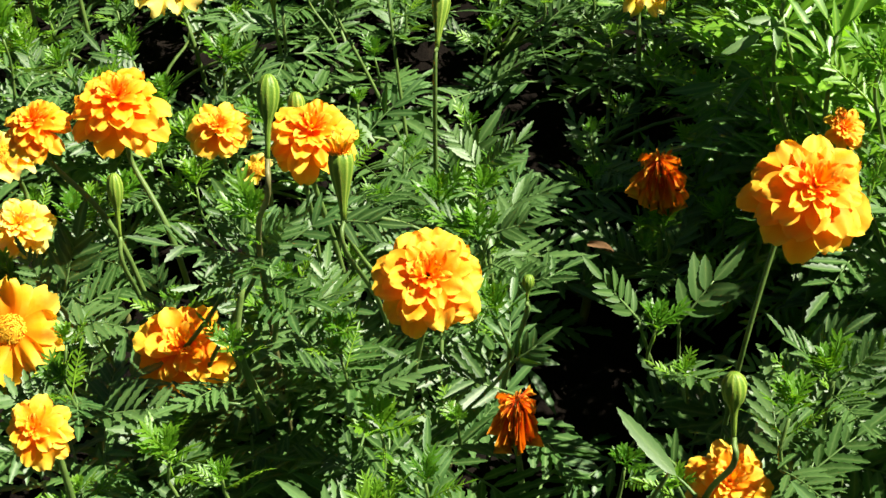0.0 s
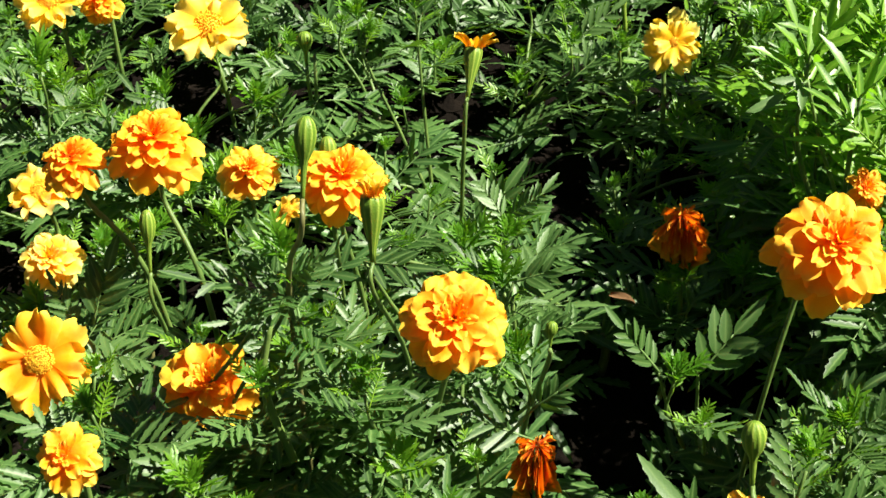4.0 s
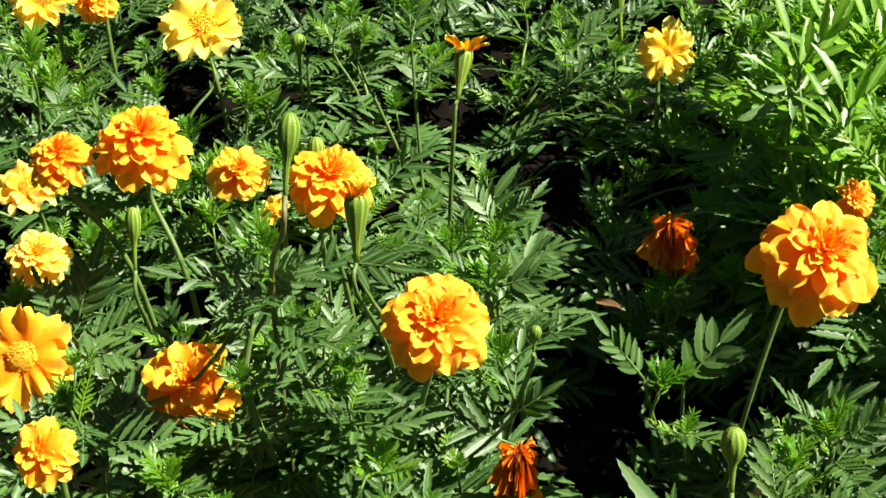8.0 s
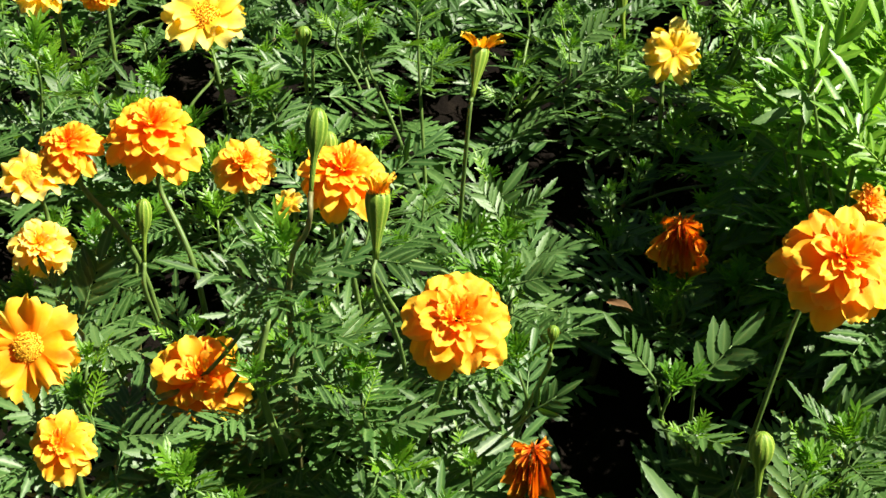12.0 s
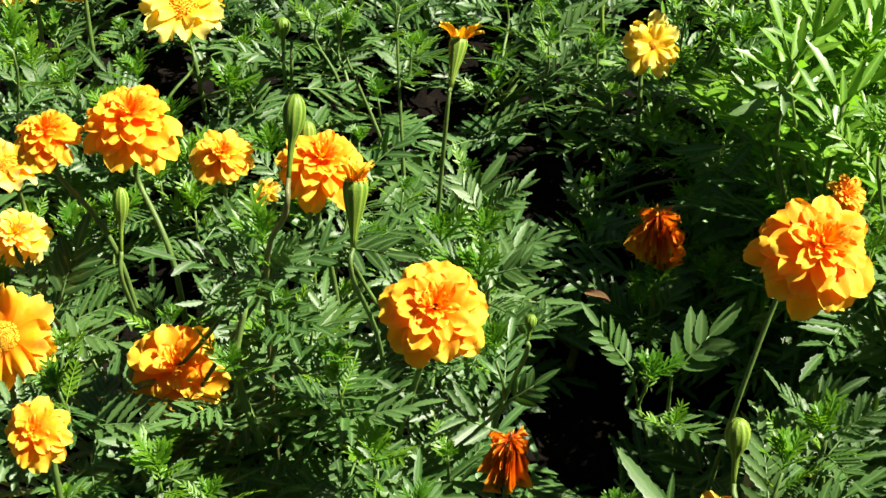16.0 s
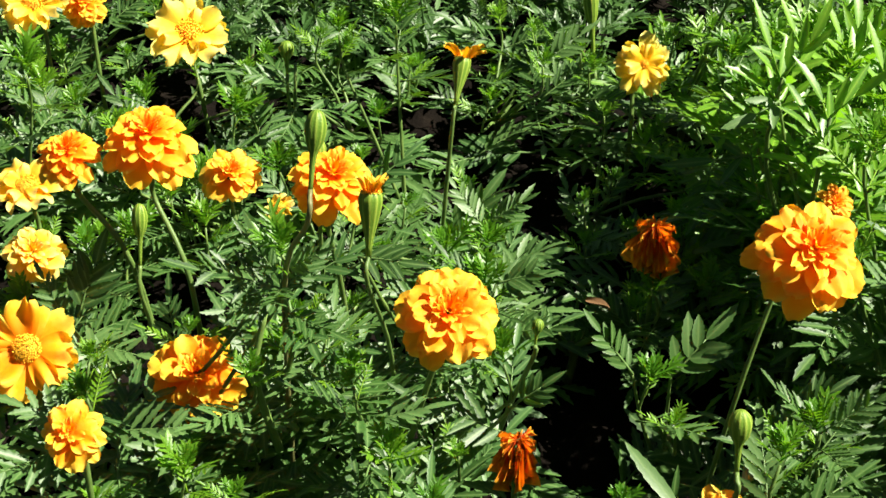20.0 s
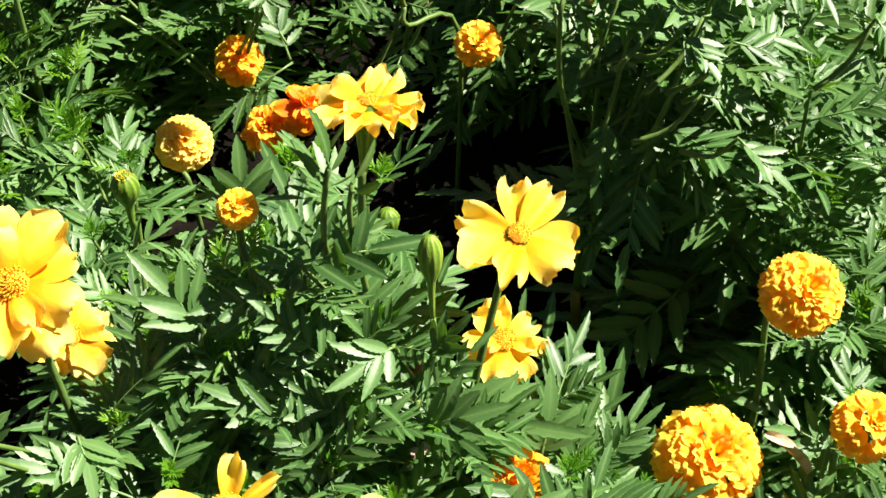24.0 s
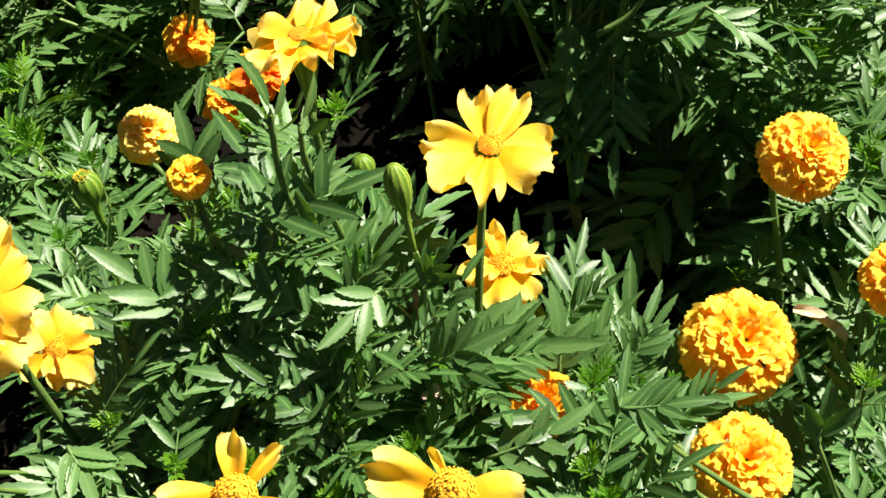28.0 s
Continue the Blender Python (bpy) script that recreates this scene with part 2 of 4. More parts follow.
# ---- leaves ----
def leaflet(verts, faces, origin, along, up, length, width, rng, teeth=5, bite=0.15, ribs=None):
    """Lance-shaped, toothed, folded along its midrib and drooping at the tip."""
    y = along.normalized()
    x = y.cross(up).normalized()
    z = x.cross(y)
    b0 = len(verts)
    droop, fold = rng.uniform(0.02, 0.16), rng.uniform(0.10, 0.45)
    bend = rng.uniform(-0.12, 0.12)
    rows = 2 * teeth
    for i in range(rows + 1):
        t = i / rows
        w = width * 1.3 * (t + 0.02) ** 0.62 * (1 - t) ** 0.85
        w *= (1 + bite if i % 2 else 1 - 1.4 * bite)
        f = t + (0.25 / teeth if i % 2 and i < rows - 1 else 0.0)
        mid = origin + y * (length * min(f, 1)) - z * (droop * length * t * t) + x * (bend * length * t * t)
        if ribs is not None:
            ribs.extend((1.0,) if i in (0, rows) else (0.0, 1.0, 0.0))
        if i in (0, rows):
            verts.append(mid)
            continue
        verts.extend((mid - x * w + z * (fold * w), mid, mid + x * w + z * (fold * w)))
    for i in range(rows):
        a = b0 if i == 0 else b0 + 1 + 3 * (i - 1)
        if i == 0:
            faces.extend(((a, a + 2, a + 1), (a, a + 3, a + 2)))
        elif i == rows - 1:
            c = a + 3
            faces.extend(((a, a + 1, c), (a + 1, a + 2, c)))
        else:
            faces.extend(((a, a + 1, a + 4, a + 3), (a + 1, a + 2, a + 5, a + 4)))


def leaf_mesh(name, seed, pairs, length, l_len, l_wid, mat, angle=52, arch=0.18, teeth=4, bite=0.15):
    """Feathered leaf along +Y: a stalk with opposite leaflets and one at the end."""
    rng = random.Random(seed)
    verts, faces = [], []

    def at(t):
        return Vector((0.02 * length * math.sin(3 * t + seed), length * t, -arch * length * t * t + 0.05 * length * t))

    pts = [at(i / 6) for i in range(7)]
    v, f = tube_data(pts, 0.0011, 0.0005, 4)
    verts += v
    faces += f
    ribs = [1.0] * len(v)
    up = Vector((0, 0, 1))
    for i in range(pairs):
        t = 0.20 + 0.74 * i / max(1, pairs - 0.4)
        s = math.sin(math.pi * (0.25 + 0.6 * t)) * rng.uniform(0.85, 1.12)
        for side in (-1, 1):
            a = radians(angle - 14 * t + rng.uniform(-9, 9))
            d = Vector((side * math.sin(a), math.cos(a), rng.uniform(-0.1, 0.28)))
            tilt = (up + Vector((side * rng.uniform(-0.45, 0.2), rng.uniform(-0.3, 0.3), 0))).normalized()
            leaflet(verts, faces, at(t + rng.uniform(-0.015, 0.015)), d, tilt, l_len * s, l_wid * (0.7 + 0.3 * s), rng, teeth, bite, ribs)
    leaflet(verts, faces, at(1.0), Vector((rng.uniform(-0.15, 0.15), 1, -0.1)), up, l_len * 1.05, l_wid, rng, teeth, bite, ribs)
    return mesh_of(name, verts, faces, mat, ribs)


def tuft_mesh(name, seed):
    """Young, feathery growing tip with narrow upright leaves, along +Z."""
    rng = random.Random(seed)
    verts, faces = [], []
    for k in range(9):
        a = k * 2.4 + rng.uniform(-0.3, 0.3)
        lean = 0.25 + 0.10 * k
        out = Vector((math.cos(a), math.sin(a), 0))
        d = (out * lean + Vector((0, 0, 1))).normalized()
        ln = rng.uniform(0.016, 0.026) * (0.7 + 0.06 * k)
        start = Vector((0, 0, 0.010 - 0.001 * k))
        up = (Vector((0, 0, 1)) - out * 0.6).normalized()
        leaflet(verts, faces, start + d * ln * 0.55, d, up, ln * 0.6, 0.0034, rng, 2)
        side = d.cross(up).normalized()
        for t in (0.25, 0.45, 0.62, 0.78):
            for sd in (-1, 1):
                dd = (d * 0.75 + side * sd * 0.7).normalized()
                leaflet(verts, faces, start + d * ln * t, dd, up, ln * 0.42, 0.0027, rng, 2)
        v, f = tube_data([start, start + d * ln], 0.0007, 0.0003, 3)
        n = len(verts)
        verts += v
        faces += [tuple(i + n for i in q) for q in f]
    return mesh_of(name, verts, faces, YOUNG, smooth=False)


MATURE = [leaf_mesh("leaf", 10 + i, 5 + i % 3, 0.066 + 0.005 * (i % 3), 0.033, 0.0076, LEAF, 50, 0.16, 5, 0.15) for i in range(6)]
BROAD = [leaf_mesh("leaf", 40 + i, 4 + i % 3, 0.062 + 0.004 * (i % 2), 0.037, 0.0080, LEAF_BROAD, 46, 0.16, 6, 0.07) for i in range(5)]
FINE = [leaf_mesh("leaf", 70 + i, 7, 0.050, 0.016, 0.0036, YOUNG, 50, 0.05, 3) for i in range(4)]
FRESH = [leaf_mesh("leaf", 80 + i, 4 + i % 2, 0.058, 0.036, 0.0068, LIME, 40, 0.06, 5, 0.06) for i in range(4)]
LANCE = [leaf_mesh("leaf", 95 + i, i % 3, 0.014 + 0.008 * (i % 3), 0.034, 0.0066, LIME, 34, 0.05, 5, 0.06) for i in range(5)]
TUFT = [tuft_mesh("shoot_tip", 90 + i) for i in range(4)]


# ---- ground ----
def spread(n, near, far):
    out = []
    for i in range(n + 1):
        u = 2 * i / n - 1
        out.append(near * u + (far - near) * abs(u) ** 9 * (1 if u > 0 else -1))
    return out


def soil_sheet():
    xs, ys = spread(150, 0.9, 60), spread(190, 1.2, 60)
    verts, faces = [], []
    for y in ys:
        for x in xs:
            z = 0.0
            if abs(x) < 1.5 and abs(y) < 1.8:
                p = Vector((x, y, 0))
                z = 0.016 * noise.noise(p * 9) + 0.011 * noise.noise(p * 31) + 0.008 * abs(noise.noise(p * 70)) - 0.012
            verts.append((x, y - 0.1, z))
    w = len(xs)
    for j in range(len(ys) - 1):
        for i in range(w - 1):
            a = j * w + i
            faces.append((a, a + 1, a + w + 1, a + w))
    return mesh_of("ground", verts, faces, SHADED_SOIL)


tagged(new("ground", soil_sheet()), "dark crumbly garden soil under the marigold bed, coloured near black for shade", "soil", kind="structure")


# ---- petals and flower parts (unit length, scaled when placed) ----
def petal_mesh(seed, width, mat, cup=0.25, curl=-0.15, ruffle=0.06, claw=0.3, notch=0.06, frill=0.0, tip=0.86, fan=0.07, nu=6, nv=6):
    rng = random.Random(seed)
    ph, ph2 = rng.uniform(0, 6), rng.uniform(0, 6)
    fr = rng.uniform(3.0, 5.0)
    verts, faces, rim = [], [], []
    for j in range(nv + 1):
        v = 1 - (1 - j / nv) ** 1.5
        hw = width * 0.5 * (claw + (1 - claw) * math.sin(math.pi / 2 * min(1.0, v * 1.3)))
        if v > 0.68:
            hw *= math.sqrt(max(0.0, 1 - tip * ((v - 0.68) / 0.32) ** 2))
        for i in range(nu + 1):
            u = 2 * i / nu - 1
            y = v * (1 - fan * u * u * v * v + notch * v ** 4 * math.sin(fr * 1.7 * u + ph) + (rng.uniform(-0.010, 0.010) - frill * (1 + math.sin(19 * u + ph)) if j == nv else 0))
            z = cup * hw * u * u + curl * v * v + ruffle * v * v * math.sin(fr * u + ph2) + 0.006 * rng.uniform(-1, 1) * v
            verts.append((u * hw, y, z))
            rim.append(v + 0.12 * abs(u) * v)
    for j in range(nv):
        for i in range(nu):
            a = j * (nu + 1) + i
            faces.append((a, a + 1, a + nu + 2, a + nu + 1))
    return mesh_of("petal", verts, faces, mat, rim)


def petal_set(seed, mat, width, n=4, **kw):
    return [petal_mesh(seed + i, width * (0.9 + 0.08 * i), mat, **kw) for i in range(n)]


DOUBLE = {m.name: petal_set(100 + 10 * k, m, 0.57, 6, cup=0.12, curl=-0.22, ruffle=0.060, claw=0.30, notch=0.015, tip=0.70, fan=0.05, nu=8, nv=8) for k, m in enumerate((ORANGE, DEEP, GOLD, YELLOW, WITHER))}
SINGLE = {m.name: petal_set(200 + 10 * k, m, 0.66, 6, cup=0.08, curl=-0.10, ruffle=0.19, claw=0.22, notch=0.040, frill=0.026, tip=0.50, fan=0.06, nu=12, nv=8) for k, m in enumerate((GOLD, YELLOW, PALE))}
SHRED = petal_set(450, WITHER, 0.10, 8, cup=1.8, curl=-0.20, ruffle=0.34, claw=0.7, notch=0.14, nu=3, nv=7)
POMPON = {m.name: petal_set(300 + 10 * k, m, 1.02, 5, cup=0.22, curl=-0.42, ruffle=0.10, tip=0.60, fan=0.04, frill=0.015, nu=8, nv=5) for k, m in enumerate((GOLD, YELLOW, ORANGE, AMBER))}
STRAP = {m.name: petal_set(400 + 10 * k, m, 0.34, 5, cup=0.8, curl=-0.25, ruffle=0.10, claw=0.55, nu=4, nv=5) for k, m in enumerate((ORANGE, WITHER, GOLD))}


def disc_mesh(seed, florets=190, high=0.42):
    """Dome packed with small tubular florets, unit radius."""
    rng = random.Random(seed)
    verts, faces = [], []
    for i in range(florets):
        q = (i + 0.5) / florets
        r, a = math.sqrt(q), i * 2.39996
        p = Vector((r * math.cos(a) * 0.95, r * math.sin(a) * 0.95, high * (1 - r * r)))
        d = (Vector((p.x * 0.9, p.y * 0.9, 0.75))).normalized()
        x = d.cross(Vector((0, 1, 0.1))).normalized()
        y = d.cross(x)
        ln, b0 = rng.uniform(0.16, 0.36), len(verts)
        for h, w in ((-0.12, 0.05), (ln * 0.7, 0.05), (ln, 0.085 * rng.uniform(0.6, 1.1))):
            for k in range(5):
                t = 2 * math.pi * k / 5 + i
                verts.append(p + d * h + x * (w * math.cos(t)) + y * (w * math.sin(t)))
        for lv in range(2):
            for k in range(5):
                k2 = (k + 1) % 5
                faces.append((b0 + lv * 5 + k, b0 + lv * 5 + k2, b0 + lv * 5 + 5 + k2, b0 + lv * 5 + 5 + k))
        faces.append(tuple(b0 + 10 + k for k in range(5)))
    n = len(verts)
    for k in range(12):
        t = 2 * math.pi * k / 12
        verts.append((0.98 * math.cos(t), 0.98 * math.sin(t), -0.05))
    verts.append((0, 0, high))
    faces += [(n + k, n + (k + 1) % 12, n + 12) for k in range(12)]
    return mesh_of("disc", verts, faces, FLORET, smooth=False)


DISC = [disc_mesh(500), disc_mesh(501, 90, 0.4)]
BUSHY_DISC = disc_mesh(502, 420, 0.85)
HUSK = revolve("calyx", [(-4.3, 0.20), (-3.3, 0.29), (-2.2, 0.47), (-1.1, 0.70), (-0.2, 0.80), (0.25, 0.86)], 20, 10, 0.05, CALYX)
BUD = revolve("bud_husk", [(-4.0, 0.19), (-3.0, 0.23), (-2.1, 0.28), (-1.5, 0.35), (-1.15, 0.52), (-0.65, 0.82), (0.0, 0.98), (0.5, 0.98), (0.95, 0.80), (1.25, 0.52), (1.4, 0.2)], 30, 10, 0.07, CALYX)
CUP = revolve("calyx", [(-4.4, 0.22), (-3.4, 0.28), (-2.4, 0.44), (-1.3, 0.70), (-0.3, 0.90), (0.4, 0.98), (0.9, 0.92), (1.1, 0.74)], 30, 10, 0.05, CALYX)


def stem_to(plant, head, axis, foot, reach, r=0.0018, mat=STEM, via=()):
    """Stem from the soil at foot up to the neck below a head."""
    neck = Vector(head) - Vector(axis) * reach
    low = Vector((foot[0], foot[1], -0.01))
    mid = low.lerp(neck, 0.55) + Vector((0, 0, 0.01))
    ctrl = [low, *([Vector(v) for v in via] or [mid]), neck - Vector(axis) * reach * 0.6, neck]
    return part("stem", tube("stem", ctrl, r * 1.3, r, mat, 7, 5, plant.location), plant, Matrix.Translation(plant.location))


HEADS = []  # heads that stand clear of the leaves: place and radius


def bloom(head, axis, foot, label, via=(), stem_mat=STEM, r=0.0018, calyx=0.0085, reach=None):
    axis = Vector(axis).normalized()
    f = thing("marigold_flower", (foot[0], foot[1], 0.0), label, "flower", "marigold blooms")
    stem_to(f, head, axis, foot, reach or calyx * 4.1, r, stem_mat, via)
    part("calyx", HUSK, f, frame_z(head, axis) @ Matrix.Scale(calyx, 4))
    return f, axis


def ring(f, rng, m, meshes, count, length, polar, base_r=0.0, lift=0.0, jit=8, phase=None, scale_x=1.0, skip=0.0, stray=0.17):
    """A ring of petals whose blades lean by polar degrees from the flower's axis."""
    ph = rng.uniform(0, 6.28) if phase is None else phase
    for k in range(count):
        if rng.random() < skip:
            continue
        a = ph + 2 * math.pi * k / count + rng.uniform(-stray, stray)
        p = radians(polar + rng.uniform(-jit, jit))
        out = Vector((math.cos(a), math.sin(a), 0))
        along = out * math.sin(p) + Vector((0, 0, math.cos(p)))
        up = Vector((0, 0, 1)) * math.sin(p) - out * math.cos(p)
        s = length * rng.uniform(0.88, 1.1)
        pm = frame_leaf(out * base_r + Vector((0, 0, lift)), along, up, s, rng.uniform(-0.22, 0.22))
        part("petal", rng.choice(meshes), f, m @ pm @ Matrix.Diagonal((scale_x, 1, 1, 1)))


def double_flower(head, axis, d, foot, mat, label, seed, via=(), ragged=0.0, stem_mat=STEM, hidden=0.0, shade=False, stem_r=0.0018):
    """Full double bloom: six rings of broad ruffled petals round a tight heart."""
    rng = random.Random(seed)
    f, ax = bloom(head, axis, foot, label, via, stem_mat, stem_r, calyx=d * 0.13)
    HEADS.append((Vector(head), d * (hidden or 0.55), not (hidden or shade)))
    m = frame_z(head, ax, rng.uniform(0, 6))
    ps = DOUBLE[mat.name]
    j = 9 + 16 * ragged
    R = d / 2
    turn = 0.0
    for polar, count, ln, base, lift in ((100, 9, 0.98, 0.06, 0.00), (88, 9, 0.88, 0.06, 0.08), (76, 8, 0.74, 0.06, 0.16), (62, 7, 0.60, 0.06, 0.22),
                                         (46, 6, 0.46, 0.06, 0.26), (30, 5, 0.36, 0.06, 0.28)):
        ring(f, rng, m, ps, count, R * ln, polar, R * base, R * lift, j, turn, skip=ragged * 0.25, stray=0.15 + 0.10 * ragged)
        turn += math.pi / count + 0.12
    ring(f, rng, m, ps, 7, R * 0.30, 24, R * 0.11, R * 0.34, 16, scale_x=0.8)
    ring(f, rng, m, ps, 5, R * 0.27, 14, R * 0.05, R * 0.38, 14, scale_x=0.8)
    return f


def single_flower(head, axis, d, foot, mat, label, seed, count=8, disc=0.20, polar=80, second=0, via=(), skip=0.0, stem_mat=STEM, jit=7, lit=True, husk=0.13, left=()):
    """Open bloom: one or two rings of broad petals round a dome of florets."""
    rng = random.Random(seed)
    f, ax = bloom(head, axis, foot, label, via, stem_mat, calyx=d * husk)
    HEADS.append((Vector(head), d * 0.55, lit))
    m = frame_z(head, ax, 0.0 if left else rng.uniform(0, 6))
    R = d / 2
    for angle, long, wide in left:  # the few petals that a fading bloom still holds
        ring(f, rng, m, SINGLE[mat.name], 1, R * long, polar, R * 0.10, R * 0.02, 3, radians(angle), wide, stray=0.0)
    ring(f, rng, m, SINGLE[mat.name], count, R * 1.0, polar, R * 0.06, R * 0.02, jit + 4, skip=skip)
    if second:
        ring(f, rng, m, SINGLE[mat.name], second, R * 0.72, polar - 16, R * 0.06, R * 0.08, 10)
    part("disc", BUSHY_DISC if left else rng.choice(DISC), f, m @ Matrix.Translation((0, 0, R * 0.10)) @ Matrix.Scale(d * disc, 4), "raised disc of orange florets")
    return f


def pompon_flower(head, axis, d, foot, mat, label, seed, via=(), hidden=0.0):
    """Dense round head of many short frilled petals."""
    rng = random.Random(seed)
    f, ax = bloom(head, axis, foot, label, via, calyx=d * 0.15)
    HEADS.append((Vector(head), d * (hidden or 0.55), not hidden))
    m = frame_z(head, ax, rng.uniform(0, 6))
    R = d / 2
    ps = POMPON[mat.name]
    rings = ((110, 18), (99, 21), (88, 22), (77, 22), (65, 21), (53, 18), (41, 15), (29, 11), (16, 7))
    for polar, count in rings if d > 0.04 else rings[::2]:
        p = radians(polar)
        ring(f, rng, m, ps, count if d > 0.04 else max(5, count - 4), R * (0.35 if d > 0.04 else 0.50), polar + 24, R * 0.64 * math.sin(p), R * 0.06 + R * 0.50 * math.cos(p), 7)
    ring(f, rng, m, ps, 7, R * 0.36, 18, R * 0.10, R * 0.50, 10)
    ring(f, rng, m, ps, 4, R * 0.34, 7, R * 0.03, R * 0.53, 10)
    return f


def spent_flower(head, axis, d, foot, label, seed, mat=None, via=(), drop=166):
    """Withered head: dry crumpled strands hanging round the husk and a shrivelled tuft on top."""
    rng = random.Random(seed)
    mat = mat or WITHER
    f, ax = bloom(head, axis, foot, label, via, calyx=d * 0.16)
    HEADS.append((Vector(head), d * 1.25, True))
    m = frame_z(head, ax, rng.uniform(0, 6))
    ps = SHRED
    ring(f, rng, m, ps, 24, d * 1.00, drop + 2, d * 0.28, d * 0.18, 13, skip=0.15, stray=0.3)
    ring(f, rng, m, ps, 24, d * 0.78, drop - 4, d * 0.30, d * 0.24, 20, skip=0.2, stray=0.3)
    ring(f, rng, m, ps, 20, d * 0.60, drop - 10, d * 0.26, d * 0.32, 18, skip=0.2)
    ring(f, rng, m, ps, 16, d * 0.46, 122, d * 0.10, d * 0.44, 22)
    ring(f, rng, m, ps, 14, d * 0.40, drop - 45, d * 0.16, d * 0.42, 28, skip=0.2)
    ring(f, rng, m, ps, 18, d * 0.42, 100, d * 0.08, d * 0.50, 38, stray=0.4)
    ring(f, rng, m, ps, 12, d * 0.26, 35, d * 0.06, d * 0.44, 30, stray=0.4)
    return f


def bud(head, axis, r, foot, label, via=(), tip=None, long=1.0, stem_mat=STEM, stem_r=0.0015):
    """Closed ribbed bud on its stem."""
    axis = Vector(axis).normalized()
    f = thing("marigold_bud", (foot[0], foot[1], 0.0), label, "flower bud", "marigold buds")
    stem_to(f, head, axis, foot, r * 3.8 * long, stem_r, stem_mat, via)
    HEADS.append((Vector(head), r * 1.6, True))
    m = frame_z(head, axis)
    part("bud_husk", BUD, f, m @ Matrix.Diagonal((r, r, r * long, 1)))
    if tip:
        rng = random.Random(int(r * 1e6))
        ring(f, rng, m, POMPON[tip.name], 10, r * 0.50, 4, r * 0.42, r * 0.80 * long, 6, scale_x=0.8)
        ring(f, rng, m, POMPON[tip.name], 8, r * 0.52, 4, r * 0.24, r * 0.90 * long, 6, scale_x=0.8)
        ring(f, rng, m, POMPON[tip.name], 5, r * 0.50, 4, r * 0.08, r * 1.0 * long, 6, scale_x=0.7)
    return f


def opening(head, axis, r, foot, label, seed, mat=None, count=6, length=1.5, via=(), spread_deg=40, tuft=True, stem_mat=STEM, dome=0.85, tall=1.0):
    """Half-open bud: a tall husk cup with the first petals coming out."""
    axis = Vector(axis).normalized()
    rng = random.Random(seed)
    mat = mat or ORANGE
    f = thing("opening_bud", (foot[0], foot[1], 0.0), label, "flower bud", "marigold buds")
    stem_to(f, head, axis, foot, r * 4.2 * tall, 0.0014, stem_mat, via)
    HEADS.append((Vector(head), r * 2.2, True))
    m = frame_z(head, axis, rng.uniform(0, 6))
    part("calyx", CUP, f, m @ Matrix.Diagonal((r, r, r * tall, 1)))
    ring(f, rng, m, STRAP[mat.name], count, r * length, spread_deg, r * 0.6, r * 0.8, 14)
    if tuft:
        part("disc", DISC[1], f, m @ Matrix.Translation((0, 0, r * (0.95 + (dome - 0.85)))) @ Matrix.Diagonal((r * min(dome, 0.95), r * min(dome, 0.95), r * dome * (2.0 if dome > 1 else 1.0), 1)), "tuft of orange florets")
    return f


# ---- blooms of the far half of the bed ----
UP = (0.05, -0.45, 0.9)
double_flower((0.012, -0.013, 0.272), (0.02, -0.55, 0.85), 0.064, (-0.03, 0.05), ORANGE, "full double orange marigold bloom with yellow-edged petals", 1)
double_flower((0.225, -0.005, 0.309), (0.12, -0.45, 0.88), 0.070, (0.19, 0.02), ORANGE, "large double orange marigold bloom on a bare stem", 2, via=[(0.196, 0.000, 0.16)], stem_r=0.0014)
double_flower((-0.062, 0.172, 0.238), (0.1, -0.25, 0.96), 0.064, (-0.05, 0.20), ORANGE, "double orange marigold bloom half behind a bud", 3)
double_flower((-0.193, 0.199, 0.255), (0.05, -0.18, 0.97), 0.070, (-0.165, 0.17), ORANGE, "tall double orange marigold bloom on a leaning pale stem", 4, via=[(-0.170, 0.17, 0.15)])
double_flower((-0.250, 0.192, 0.248), (-0.05, -0.2, 0.97), 0.050, (-0.20, 0.20), ORANGE, "smaller double orange marigold bloom on a curved stem", 5, via=[(-0.215, 0.19, 0.15)])
double_flower((-0.154, 0.331, 0.132), (0.1, -0.4, 0.9), 0.052, (-0.15, 0.33), GOLD, "small ragged orange-yellow marigold bloom", 6, ragged=0.7)
single_flower((-0.314, 0.297, 0.145), (0.0, -0.25, 0.95), 0.054, (-0.31, 0.30), YELLOW, "yellow semi-double marigold bloom with few broad petals", 7, 7, 0.17, 78, 5)
double_flower((-0.308, 0.259, 0.106), (0.05, -0.5, 0.85), 0.055, (-0.30, 0.27), YELLOW, "yellow double marigold bloom with crumpled petals", 8, ragged=0.5)
single_flower((-0.283, 0.119, 0.130), (0.05, -0.65, 0.75), 0.068, (-0.28, 0.13), GOLD, "golden single marigold bloom with a wide orange disc", 9, 11, 0.14, 84, 0)
double_flower((-0.155, 0.073, 0.144), (0.05, -0.5, 0.85), 0.070, (-0.15, 0.08), ORANGE, "shaded ragged orange marigold bloom under leaves", 10, hidden=0.10, ragged=0.8)
double_flower((-0.200, -0.092, 0.256), (0.0, -0.5, 0.85), 0.038, (-0.20, -0.08), GOLD, "small yellow double marigold bloom with frilled petals", 11, ragged=0.6)
single_flower((-0.210, 0.549, 0.140), (0.05, -0.5, 0.85), 0.072, (-0.20, 0.56), PALE, "pale yellow single marigold bloom with gappy petals", 12, 8, 0.18, 78, 3, skip=0.1)
